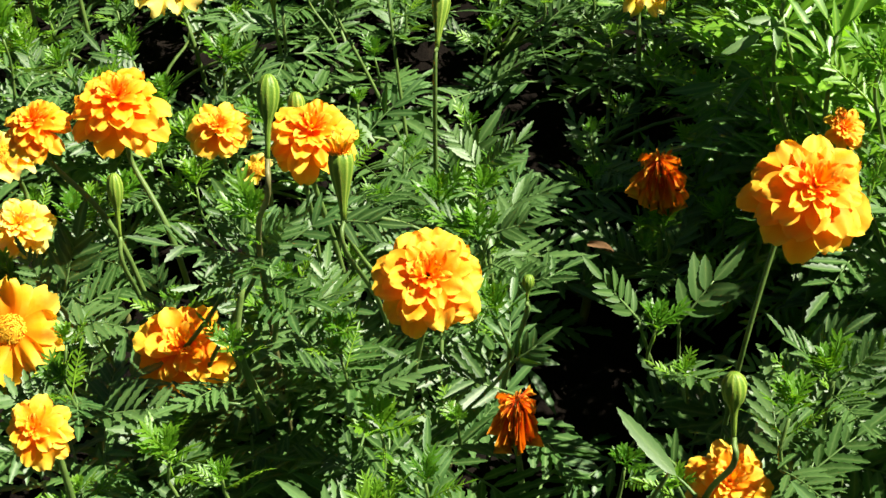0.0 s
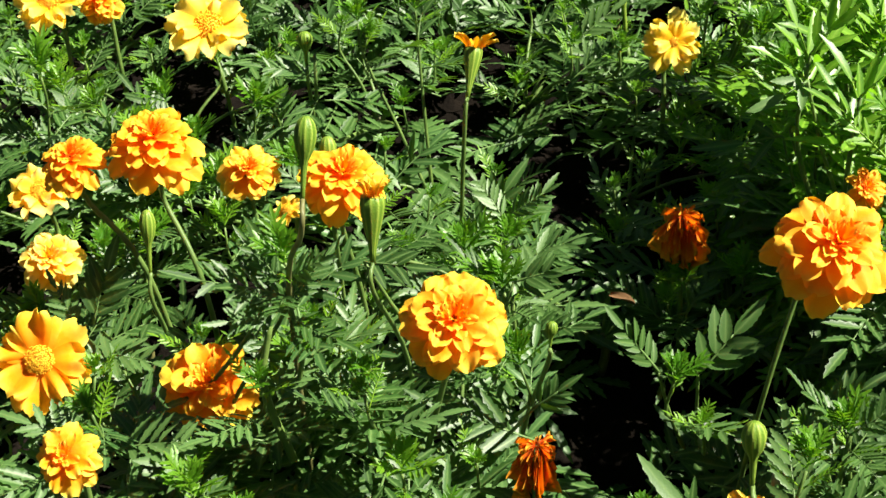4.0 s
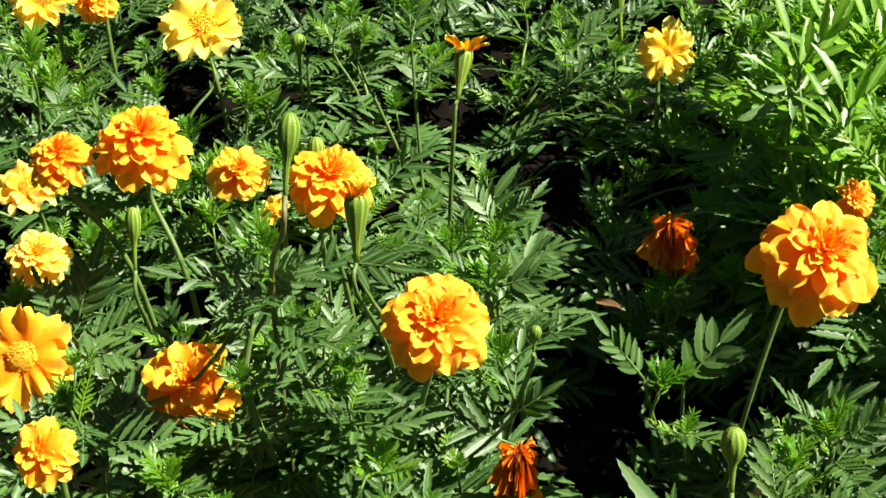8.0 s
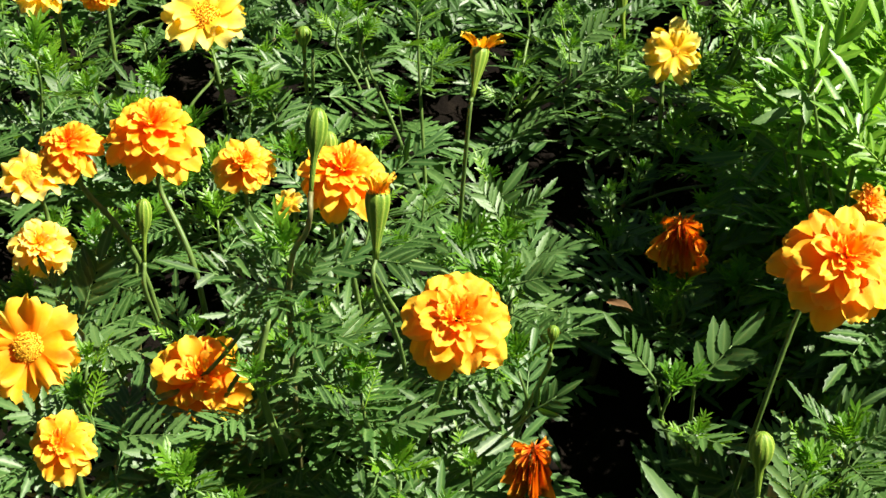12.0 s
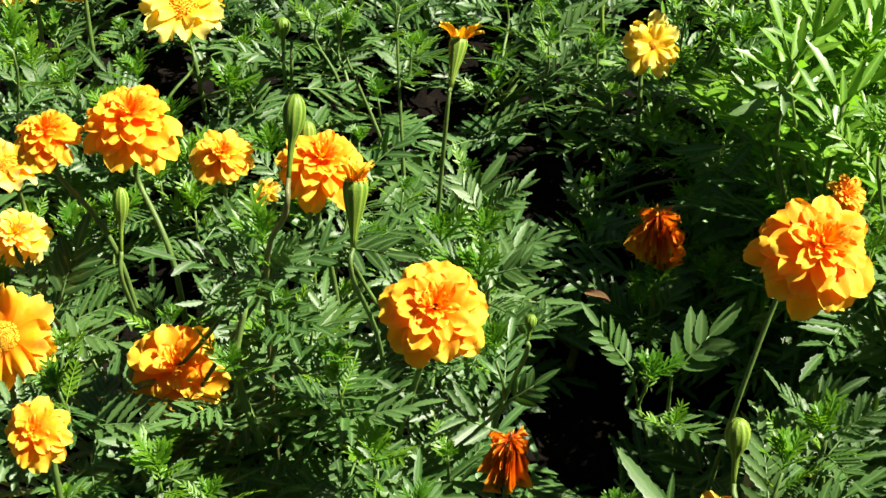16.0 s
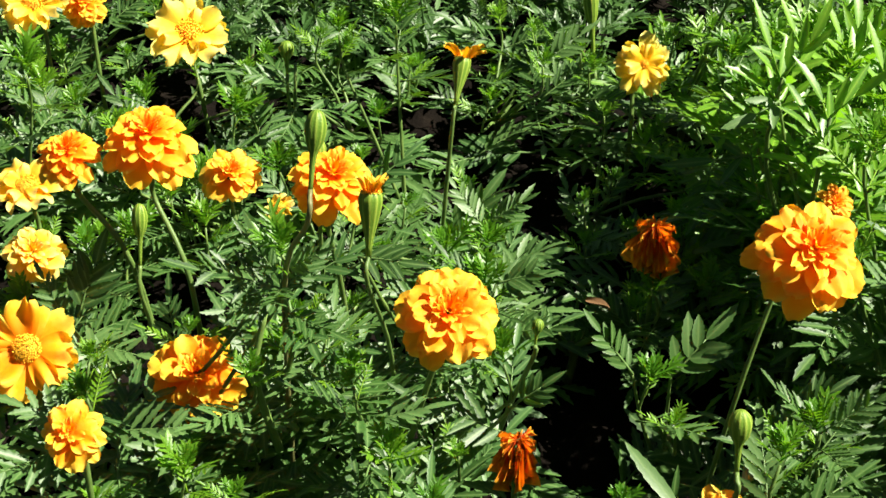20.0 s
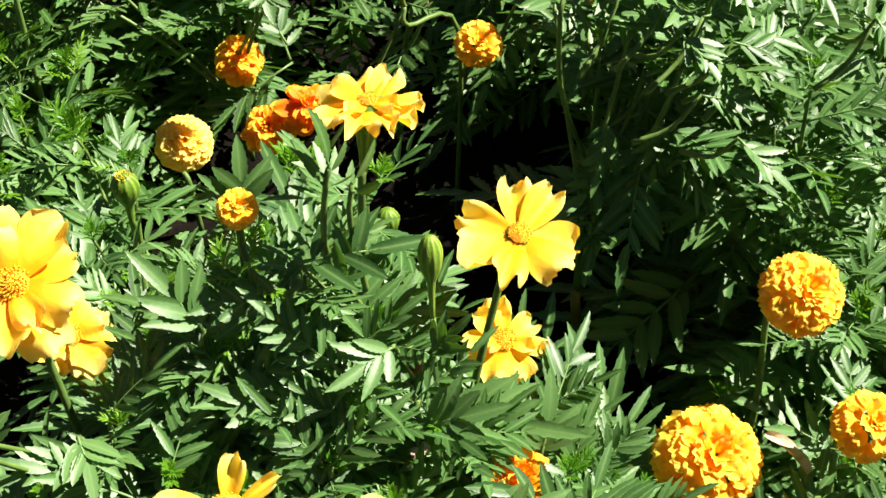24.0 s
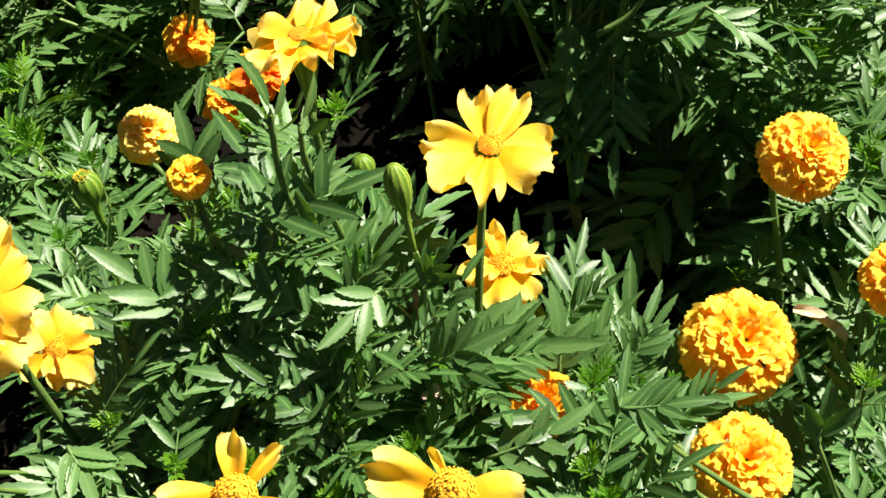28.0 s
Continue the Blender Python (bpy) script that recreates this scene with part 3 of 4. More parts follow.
single_flower((-0.348, 0.538, 0.178), (0.0, -0.5, 0.85), 0.062, (-0.34, 0.54), PALE, "pale yellow marigold bloom at the bed's edge", 13, 9, 0.17, 76, 5)
double_flower((-0.305, 0.556, 0.170), (0.0, -0.5, 0.85), 0.046, (-0.30, 0.56), ORANGE, "orange double marigold bloom at the bed's edge", 14)
single_flower((0.204, 0.441, 0.170), (0.05, -0.72, 0.6), 0.052, (0.20, 0.45), PALE, "shaded yellow semi-double marigold bloom leaning forward", 15, 7, 0.08, 84, 6, lit=False)
double_flower((0.279, 0.118, 0.255), (0.1, -0.5, 0.8), 0.028, (0.275, 0.13), ORANGE, "orange marigold bloom hidden among leaves", 16, hidden=0.01, ragged=1.0)
spent_flower((0.059, -0.011, 0.150), (0.05, 0.25, 1), 0.024, (0.063, 0.02), "withered rust-orange marigold head with hanging petals", 17, drop=170)
spent_flower((0.178, 0.198, 0.160), (0.0, 0.2, 1), 0.028, (0.185, 0.20), "withered red-orange marigold head with drooping petals", 18, drop=160)
bud((-0.063, 0.006, 0.391), (0.12, 0.48, 1), 0.0060, (-0.092, 0.05), "tall closed green marigold bud on a brownish stem", long=1.45, stem_mat=STEM_RED, via=[(-0.090, 0.045, 0.24)])
bud((-0.0735, 0.202, 0.243), (0, 0.48, 1), 0.0058, (-0.075, 0.215), "small closed green marigold bud", long=1.2)
opening((-0.034, 0.048, 0.309), (0.05, 0.43, 1), 0.0076, (-0.015, 0.11), "half-open marigold bud with a ring of orange petals", 21, GOLD, 12, 1.7, via=[(-0.022, 0.085, 0.15)], spread_deg=14)
opening((0.030, 0.230, 0.296), (0.16, 0.62, 0.75), 0.0064, (0.015, 0.21), "half-open orange marigold bud on a long bare stem", 22, GOLD, 8, 2.5, via=[(0.017, 0.205, 0.15)], spread_deg=44)
single_flower((-0.099, 0.149, 0.232), (-0.2, -0.4, 0.8), 0.022, (-0.10, 0.16), YELLOW, "tiny greenish yellow marigold bloom among leaves", 23, 7, 0.2)
bud((-0.113, 0.469, 0.170), (0, 0.28, 1), 0.0066, (-0.112, 0.475), "round green marigold bud above a leafy tip", long=0.9)
bud((0.070, 0.017, 0.236), (0.1, 0.28, 1), 0.0036, (0.040, 0.085), "very small green marigold bud")
bud((0.157, -0.144, 0.307), (0, 0.33, 1), 0.0060, (0.165, -0.02), "closed light green marigold bud", long=1.15)
bud((0.178, 0.610, 0.139), (-0.1, 0.30, 1), 0.0075, (0.170, 0.60), "dark green marigold bud in the shade", long=2.4, stem_r=0.0024)
bud((-0.199, 0.160, 0.214), (0.05, 0.38, 1), 0.0055, (-0.195, 0.16), "slender closed green marigold bud", long=1.6, tip=ORANGE)

# ---- blooms of the middle ----
double_flower((0.176, -0.082, 0.158), (-0.05, -0.4, 0.9), 0.052, (0.18, -0.075), GOLD, "golden orange marigold bloom half covered by leaves", 31, hidden=0.30, ragged=0.5)
opening((0.112, -0.397, 0.388), (0.36, 0.52, 0.9), 0.0108, (0.205, -0.30), "thick green marigold husk with a golden brush of florets", 32, GOLD, 14, 1.0, spread_deg=10, via=[(0.165, -0.345, 0.12), (0.112, -0.395, 0.26)], dome=1.05, tall=0.72)
double_flower((0.127, -0.296, 0.297), (-0.2, -0.4, 0.8), 0.026, (0.150, -0.10), ORANGE, "small orange marigold bloom behind a thick bud", 33, ragged=0.6, stem_r=0.0011)
double_flower((0.153, -0.310, 0.285), (0.2, -0.4, 0.8), 0.026, (0.185, -0.11), ORANGE, "small orange marigold bloom among leaves", 34, ragged=0.8, stem_r=0.0011)
pompon_flower((0.102, -0.258, 0.198), (0.0, -0.5, 0.85), 0.031, (0.125, -0.12), AMBER, "small golden marigold bloom fading among leaves", 35, hidden=0.16)
bud((0.052, -0.238, 0.252), (-0.1, 0.28, 1), 0.0050, (0.10, -0.22), "small green marigold bud on a curved side stem", long=1.2, via=[(0.098, -0.224, 0.185)])
double_flower((-0.045, -0.114, 0.104), (0.1, -0.5, 0.8), 0.042, (-0.045, -0.11), ORANGE, "shaded orange marigold bloom under leaves", 37, hidden=0.25)
double_flower((-0.042, -0.222, 0.126), (-0.1, -0.5, 0.85), 0.040, (-0.04, -0.22), ORANGE, "orange double marigold bloom in a pair", 38, ragged=0.3)
double_flower((-0.016, -0.226, 0.142), (0.35, -0.4, 0.7), 0.040, (-0.015, -0.21), DEEP, "drooping orange marigold bloom in a pair", 39, ragged=0.8)
pompon_flower((-0.102, -0.182, 0.089), (0.1, -0.4, 0.9), 0.047, (-0.10, -0.18), YELLOW, "round yellow marigold bloom in leaf shade", 40)
opening((0.258, -0.172, 0.326), (0.4, 0.48, 0.9), 0.0085, (0.25, -0.19), "half-open orange marigold bud with star petals", 41, GOLD, 9, 1.6, spread_deg=33)

# ---- blooms of the near half ----
single_flower((0.023, -0.568, 0.348), (0.10, -0.22, 0.97), 0.056, (-0.005, -0.55), YELLOW, "golden single marigold bloom with broad frilled petals", 51, 7, 0.095, 82, via=[(-0.002, -0.57, 0.20)], jit=12)
single_flower((0.031, -0.533, 0.226), (0.12, -0.2, 0.96), 0.048, (0.025, -0.52), YELLOW, "yellow single marigold bloom under a taller one", 52, 7, 0.14, 80, 3)
single_flower((-0.202, -0.554, 0.370), (0.0, -0.45, 0.88), 0.064, (-0.18, -0.55), YELLOW, "large yellow single marigold bloom with an orange disc", 53, 9, 0.11, 84, 2, jit=14)
single_flower((-0.195, -0.445, 0.205), (0.15, -0.5, 0.86), 0.048, (-0.19, -0.44), YELLOW, "yellow single marigold bloom behind a larger one", 54, 8, 0.12, 80, 3)
pompon_flower((0.190, -0.561, 0.245), (0.05, -0.45, 0.88), 0.049, (0.19, -0.55), AMBER, "dense round golden marigold bloom", 55)
pompon_flower((0.128, -0.602, 0.172), (0.02, -0.45, 0.88), 0.064, (0.135, -0.59), AMBER, "large dense golden marigold pompon", 56)
pompon_flower((0.085, -0.675, 0.193), (0.0, -0.40, 0.9), 0.052, (0.09, -0.66), AMBER, "dense golden marigold pompon low among leaves", 57)
single_flower((-0.037, -0.530, 0.412), (0.10, 0.06, 0.98), 0.046, (-0.05, -0.53), YELLOW, "golden single marigold bloom on a leafy tip", 58, 9, 0.09, 90, 4, jit=12, husk=0.19)
bud((-0.149, -0.344, 0.211), (0.02, 0.08, 1), 0.0084, (-0.145, -0.34), "plump green bud with a yellow tip", long=1.0, tip=GOLD)
bud((-0.025, -0.588, 0.369), (0.05, 0.28, 1), 0.0054, (-0.035, -0.58), "closed striped green marigold bud", long=1.55, via=[(-0.035, -0.585, 0.22)])
bud((0.001, -0.399, 0.194), (0.02, 0.23, 1), 0.0070, (0.0, -0.39), "round green marigold bud in the shade", long=0.95)
pompon_flower((-0.100, -0.530, 0.364), (0.0, -0.3, 0.9), 0.018, (-0.10, -0.53), AMBER, "small yellow marigold bloom tucked into leaves", 62, hidden=0.16)
single_flower((-0.134, -0.662, 0.322), (0.05, -0.45, 0.88), 0.052, (-0.13, -0.65), YELLOW, "golden marigold bloom losing petals round its disc", 63, 0, 0.150, 70, 0, left=((66, 0.92, 0.6), (18, 0.90, 0.35), (160, 1.05, 0.95), (300, 1.05, 0.9)))
single_flower((-0.057, -0.694, 0.311), (0.02, -0.45, 0.88), 0.054, (-0.055, -0.68), YELLOW, "golden marigold bloom with few petals remaining", 64, 0, 0.150, 78, 0, left=((138, 1.12, 0.9), (90, 0.66, 0.35), (335, 1.05, 0.9), (245, 1.0, 0.9)))
single_flower((-0.250, -0.602, 0.372), (-0.2, -0.4, 0.86), 0.034, (-0.25, -0.60), YELLOW, "yellow marigold bloom at the edge of the path", 65, 7, 0.16)
double_flower((0.003, -0.640, 0.262), (0.0, -0.4, 0.9), 0.036, (-0.01, -0.65), ORANGE, "orange marigold bloom fading behind leaves", 66, hidden=0.06, ragged=1.0)
pompon_flower((0.200, -0.632, 0.215), (0.1, -0.4, 0.9), 0.036, (0.20, -0.63), AMBER, "round golden marigold bloom by the dry leaf", 67)


# ---- leafy plants of the bed ----
# x, y and height of growing tips that stand out.
TIPS = [
    (-0.09, 0.048, 0.270), (-0.112, 0.467, 0.165), (0.285, 0.207, 0.310), (0.222, 0.154, 0.290), (0.052, 0.037, 0.185),
    (0.154, 0.054, 0.150), (0.239, -0.045, 0.200), (-0.024, -0.032, 0.165), (-0.094, 0.082, 0.150), (-0.27, 0.277, 0.090),
    (-0.15, -0.046, 0.170), (-0.179, 0.042, 0.207), (0.045, 0.115, 0.180), (-0.297, 0.188, 0.110), (-0.024, -0.137, 0.205),
    (0.119, -0.131, 0.250), (0.079, -0.252, 0.240), (0.265, -0.40, 0.300), (0.19, -0.420, 0.360), (-0.175, -0.224, 0.150),
    (-0.042, -0.300, 0.150), (-0.03, -0.515, 0.350), (-0.098, -0.535, 0.290), (-0.046, -0.577, 0.315), (0.025, -0.649, 0.265),
    (0.225, -0.400, 0.220), (-0.172, -0.577, 0.285), (0.301, 0.129, 0.290), (0.345, 0.330, 0.255),
]


# Low, shaded stretches between the taller plants.
LOW = [
    (0.165, 0.24, 0.090), (0.10, 0.07, 0.050), (0.06, 0.068, 0.060), (0.245, 0.30, 0.110), (0.16, -0.43, 0.050), (0.075, -0.185, 0.060), (0.155, -0.22, 0.060), (-0.27, -0.34, 0.050), (0.13, 0.21, 0.060), (0.18, 0.30, 0.100), (0.10, 0.33, 0.090), (0.20, 0.38, 0.110), (0.09, 0.42, 0.070), (0.15, 0.13, 0.070), (0.11, 0.03, 0.060),
    (0.08, -0.42, 0.050), (0.05, -0.36, 0.060), (0.11, -0.35, 0.060), (0.10, -0.48, 0.050), (0.04, -0.44, 0.050), (0.13, -0.52, 0.060), (0.02, -0.28, 0.070),
    (-0.21, 0.23, 0.060), (-0.10, 0.24, 0.070), (-0.16, 0.42, 0.050), (-0.24, -0.50, 0.060), (-0.05, -0.38, 0.090),
    (0.08, -0.30, 0.060), (0.14, -0.30, 0.060), (0.18, -0.34, 0.070), (0.06, -0.22, 0.060), (0.16, -0.46, 0.060), (0.20, -0.38, 0.070), (0.12, 0.52, 0.130), (0.18, 0.55, 0.130), (0.06, 0.47, 0.120), (-0.28, -0.40, 0.060), (0.42, -0.30, 0.200), (0.42, -0.42, 0.200), (0.42, -0.20, 0.220),
]


def canopy(x, y):
    top = wsum = 0.0
    for a, b, h in TIPS + LOW:
        w = 1.0 / ((a - x) ** 2 + (b - y) ** 2 + 0.002) ** 2.2
        top, wsum = top + w * h, wsum + w
    return top / wsum


# Bare spots where the soil lies in deep shade: centre and half sizes.
BARE = [
    (0.185, 0.000, 0.03, 0.03),
    (0.085, 0.066, 0.045, 0.035), (0.20, -0.39, 0.06, 0.05), (0.16, -0.44, 0.05, 0.05), (0.10, -0.21, 0.06, 0.05), (0.10, 0.02, 0.035, 0.05), (0.21, 0.10, 0.06, 0.05), (0.05, 0.27, 0.05, 0.04),
    (0.03, -0.26, 0.05, 0.06), (0.09, -0.47, 0.055, 0.10), (-0.23, -0.50, 0.05, 0.07),
    (-0.10, -0.10, 0.04, 0.03), (-0.02, -0.36, 0.06, 0.05), (0.10, -0.55, 0.05, 0.05), (0.14, -0.02, 0.03, 0.05), (0.13, -0.34, 0.05, 0.07),
    (0.18, -0.42, 0.05, 0.08), (0.15, -0.25, 0.07, 0.06), (0.11, -0.40, 0.06, 0.08), (0.11, 0.12, 0.05, 0.07), (0.23, 0.13, 0.05, 0.06), (-0.28, -0.33, 0.06, 0.09),
]


def bare(x, y):
    return any(((x - a) / c) ** 2 + ((y - b) / d) ** 2 < 1 for a, b, c, d in BARE)


def in_view(x, y):
    return (-0.42 < x < 0.40 and 0.10 < y < 0.62) or (-0.33 < x < 0.34 and -0.76 < y <= 0.10)


# Openings where the plants part and one looks down to the shaded soil: centre and half sizes near the ground.
PITS = [
    (0.115, 0.160, 0.040, 0.040), (0.100, 0.085, 0.038, 0.042), (0.085, 0.045, 0.030, 0.030), (0.150, 0.235, 0.030, 0.025), (0.218, 0.250, 0.030, 0.030),
    (0.245, 0.290, 0.030, 0.030), (0.160, 0.390, 0.040, 0.030), (0.058, 0.480, 0.020, 0.040), (0.036, -0.078, 0.030, 0.025), (0.115, -0.190, 0.040, 0.030),
    (0.125, -0.226, 0.040, 0.030), (0.175, -0.190, 0.030, 0.025), (0.180, -0.350, 0.038, 0.045), (0.164, -0.400, 0.034, 0.045), (0.125, -0.440, 0.030, 0.030),
    (-0.087, -0.245, 0.015, 0.020), (-0.290, -0.280, 0.050, 0.050), (-0.300, -0.165, 0.050, 0.045), (-0.205, 0.515, 0.025, 0.030), (0.160, 0.070, 0.026, 0.030), (-0.074, 0.555, 0.030, 0.030), (-0.080, 0.470, 0.022, 0.025), (0.000, 0.505, 0.022, 0.030), (-0.275, 0.590, 0.040, 0.030),
    (0.088, 0.022, 0.022, 0.026), (0.112, 0.004, 0.026, 0.026),
    (0.020, -0.046, 0.024, 0.022), (0.037, -0.099, 0.024, 0.022), (0.004, -0.108, 0.016, 0.018), (0.032, -0.008, 0.018, 0.020), (0.071, -0.056, 0.024, 0.022), (0.056, -0.160, 0.024, 0.022), (0.085, -0.177, 0.024, 0.022), (0.079, -0.168, 0.026, 0.024),
]
PIT_AXIS = Vector((-0.05, -0.72, 0.69))


def in_pit(p):
    if p.x > 0.13 and p.y < -0.28 and p.z > 0.2:
        return False
    q = p - PIT_AXIS * ((p.z - 0.06) / PIT_AXIS.z)
    low = 0.11 if q.x > 0.09 and not -0.12 < q.y < 0.20 else 0.05  # dim undergrowth stays
    return p.z > low and any(((q.x - a) / c) ** 2 + ((q.y - b) / d) ** 2 < 1 for a, b, c, d in PITS)


rng = random.Random(7)
shoots = [(x, y, z, True) for x, y, z in TIPS]
# Shoots at x > 0.28, y 0.39 to 0.56 are unseen, added to cast shade.
for x, y, z in ((-0.082, -0.625, 0.28), (-0.147, -0.565, 0.27), (0.004, -0.600, 0.25), (0.087, -0.565, 0.15), (-0.215, -0.590, 0.26), (-0.11, -0.600, 0.26),
                (0.150, -0.690, 0.21), (0.165, -0.660, 0.18), (0.249, -0.480, 0.22), (0.236, -0.430, 0.24), (0.300, -0.462, 0.26), (-0.174, -0.370, 0.20),
                (-0.10, -0.41, 0.18), (-0.07, -0.465, 0.26), (-0.015, 0.459, 0.20), (-0.065, 0.46, 0.19), (-0.33, 0.411, 0.18), (0.062, 0.253, 0.13), (0.049, 0.187, 0.165), (0.020, 0.175, 0.165), (-0.104, 0.372, 0.215), (0.275, -0.31, 0.34), (0.305, -0.22, 0.30), (0.335, -0.38, 0.28), (0.345, -0.28, 0.29), (0.34, 0.22, 0.26), (0.37, 0.12, 0.25), (0.30, 0.47, 0.27), (0.325, 0.41, 0.27), (0.36, 0.52, 0.27), (0.285, 0.39, 0.26), (0.38, 0.46, 0.26), (0.32, 0.56, 0.27), (0.39, 0.36, 0.25), (0.252, 0.335, 0.235), (0.285, 0.338, 0.245), (0.317, 0.330, 0.250), (0.262, 0.278, 0.235), (0.292, 0.270, 0.250), (0.318, 0.276, 0.250), (0.250, 0.222, 0.220), (0.303, 0.172, 0.240), (0.215, -0.310, 0.300), (0.235, -0.250, 0.290), (0.262, -0.335, 0.330), (0.245, -0.20, 0.27), (0.145, -0.365, 0.270), (0.165, -0.375, 0.285), (0.190, -0.370, 0.300), (0.225, -0.390, 0.270), (0.225, -0.365, 0.310), (0.255, -0.430, 0.280), (0.240, -0.300, 0.310), (0.375, 0.000, 0.290), (0.395, 0.060, 0.300), (0.385, -0.070, 0.290), (0.370, -0.130, 0.280), (0.36, 0.30, 0.25), (0.183, 0.190, 0.115), (0.232, 0.215, 0.10), (0.215, -0.605, 0.19), (0.24, -0.55, 0.20), (0.165, -0.545, 0.14),
                (-0.215, -0.628, 0.27), (-0.248, -0.640, 0.26), (-0.185, -0.660, 0.26), (-0.155, -0.610, 0.285), (-0.125, -0.625, 0.280), (-0.098, -0.655, 0.275), (-0.060, -0.650, 0.28),
                (-0.030, -0.625, 0.295), (-0.065, -0.610, 0.300), (-0.010, -0.640, 0.275), (0.030, -0.610, 0.235), (0.050, -0.640, 0.23), (0.065, -0.600, 0.19), (0.045, -0.690, 0.25), (0.005, -0.700, 0.26), (-0.120, -0.560, 0.300),
                (-0.150, -0.520, 0.265), (-0.085, -0.500, 0.305), (-0.060, -0.540, 0.325), (-0.130, -0.470, 0.235), (-0.105, -0.440, 0.225), (-0.165, -0.430, 0.205), (0.185, -0.120, 0.225), (0.205, -0.085, 0.215),
                (-0.205, 0.325, 0.11), (-0.175, 0.300, 0.10), (-0.235, 0.285, 0.10), (-0.260, 0.410, 0.11), (-0.235, 0.375, 0.11), (-0.050, 0.300, 0.12), (-0.335, 0.475, 0.12), (-0.240, 0.455, 0.12), (-0.205, 0.400, 0.11),
                (-0.115, 0.350, 0.12), (-0.185, 0.350, 0.10), (-0.300, 0.450, 0.12), (-0.210, 0.480, 0.12), (-0.160, 0.440, 0.12)):
    shoots.append((x, y, z, True))
gy = -1.05
while gy < 1.05:
    gx = -0.8
    while gx < 0.8:
        x, y = gx + rng.uniform(-0.022, 0.022), gy + rng.uniform(-0.022, 0.022)
        near_tip = any((x - a) ** 2 + (y - b) ** 2 < 0.028 ** 2 for a, b, _ in TIPS)
        if not near_tip and not bare(x, y):
            shoots.append((x, y, max(0.05, canopy(x, y) - rng.uniform(0.0, 0.05)), False))
        gx += 0.058
    gy += 0.058

PLANTS = []
row = 0
py = -1.05
while py < 1.1:
    px = -0.8 + (0.09 if row % 2 else 0)
    while px < 0.85:
        PLANTS.append((px + rng.uniform(-0.03, 0.03), py + rng.uniform(-0.03, 0.03), []))
        px += 0.18
    py += 0.16
    row += 1
for s in shoots:
    min(PLANTS, key=lambda p: (p[0] - s[0]) ** 2 + (p[1] - s[1]) ** 2)[2].append(s)


def joined(name, pieces, mat):
    """One mesh out of many placed leaves."""
    verts, faces = [], []
    for me, m in pieces:
        n = len(verts)
        a = np.empty(len(me.vertices) * 3)
        me.vertices.foreach_get("co", a)
        w = np.array(m)
        verts.extend((a.reshape(-1, 3) @ w[:3, :3].T + w[:3, 3]).tolist())
        faces.extend([tuple(n + i for i in p.vertices) for p in me.polygons])
    return mesh_of(name, verts, faces, mat, smooth=False)


SPARSE = {(0.119, -0.131), (0.079, -0.252)}  # tips with few leaves
OPEN_SIDE = Vector((0.0, -0.55, 0.83))  # blooms turn to the open side of the bed and push the leaves apart


def crowds(m, length, wide=0.006):
    """Whether a leaf would lie over a bloom."""
    for t in (0.15, 0.55, 0.95):
        p = m @ Vector((0, length * t, 0))
        if in_pit(p):
            return True
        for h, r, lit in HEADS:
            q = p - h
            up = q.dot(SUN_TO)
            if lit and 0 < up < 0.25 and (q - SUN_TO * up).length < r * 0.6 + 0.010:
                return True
            along = q.dot(OPEN_SIDE)
            if -0.3 * r < along < 0.16 and (q - OPEN_SIDE * along).length < wide + r * (1.05 + 1.2 * max(along, 0)):
                return True
    return False


def sheltering(x, y):
    """Whether a shoot stands on the sunny side of a bare spot."""
    return any(0.0 < x - a < c + 0.10 and abs(y - b) < d + 0.02 for a, b, c, d in BARE)


def shoot_leaves(s, rng, broad):
    """Poses of the leaves on one shoot: opposite pairs, each pair turned against the one below."""
    x, y, z, marked = s
    out = []
    tip = Vector((x, y, z))
    axis = Vector((rng.uniform(-0.22, 0.22), rng.uniform(-0.22, 0.22), 1)).normalized()
    az = rng.uniform(0, 6.28)
    nodes = (12 if x > 0.23 and y > 0.14 else 8 if z > 0.28 and x > 0.15 and y > 0 else 4 if (x, y) in SPARSE else 9 if x > 0.24 or x > 0.12 and y > 0.12 else 6) if marked else 8 if sheltering(x, y) else 6
    fresh = 0.75 if x > 0.22 and y > 0.18 else 0.55 if x > 0.19 and y > 0.10 else 0.0
    for k in range(nodes):
        p = tip - axis * (0.012 + 0.024 * k + (0.012 if k > 2 else 0))
        if p.z < 0.02:
            break
        az += math.pi / 2 + rng.uniform(-0.35, 0.35)
        for h in (0, 1):
            a = az + math.pi * h + rng.uniform(-0.25, 0.25)
            rise = 0.75 - 0.20 * k + rng.uniform(-0.25, 0.25)
            d = Vector((math.cos(a), math.sin(a), rise)).normalized()
            size = min((0.80 if y > 0 else 0.95) if z > 0.25 and x > 0.15 else 1.12, 0.55 + 0.17 * k) * rng.uniform(0.85, 1.15)
            if k == 0:
                me = rng.choice(FINE if y > -0.35 else BROAD)
            elif rng.random() < fresh:
                me, size = (rng.choice(FRESH), size * 0.95) if rng.random() < 0.6 else (rng.choice(FINE), size * 1.5)
            else:
                me = rng.choice(BROAD if rng.random() < broad else MATURE)
            up = Vector((rng.uniform(-0.25, 0.25), rng.uniform(-0.25, 0.25), 1))
            m = frame_leaf(p, d, up, size, rng.uniform(-0.35, 0.35))
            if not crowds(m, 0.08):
                out.append((me, m))
    return out, axis


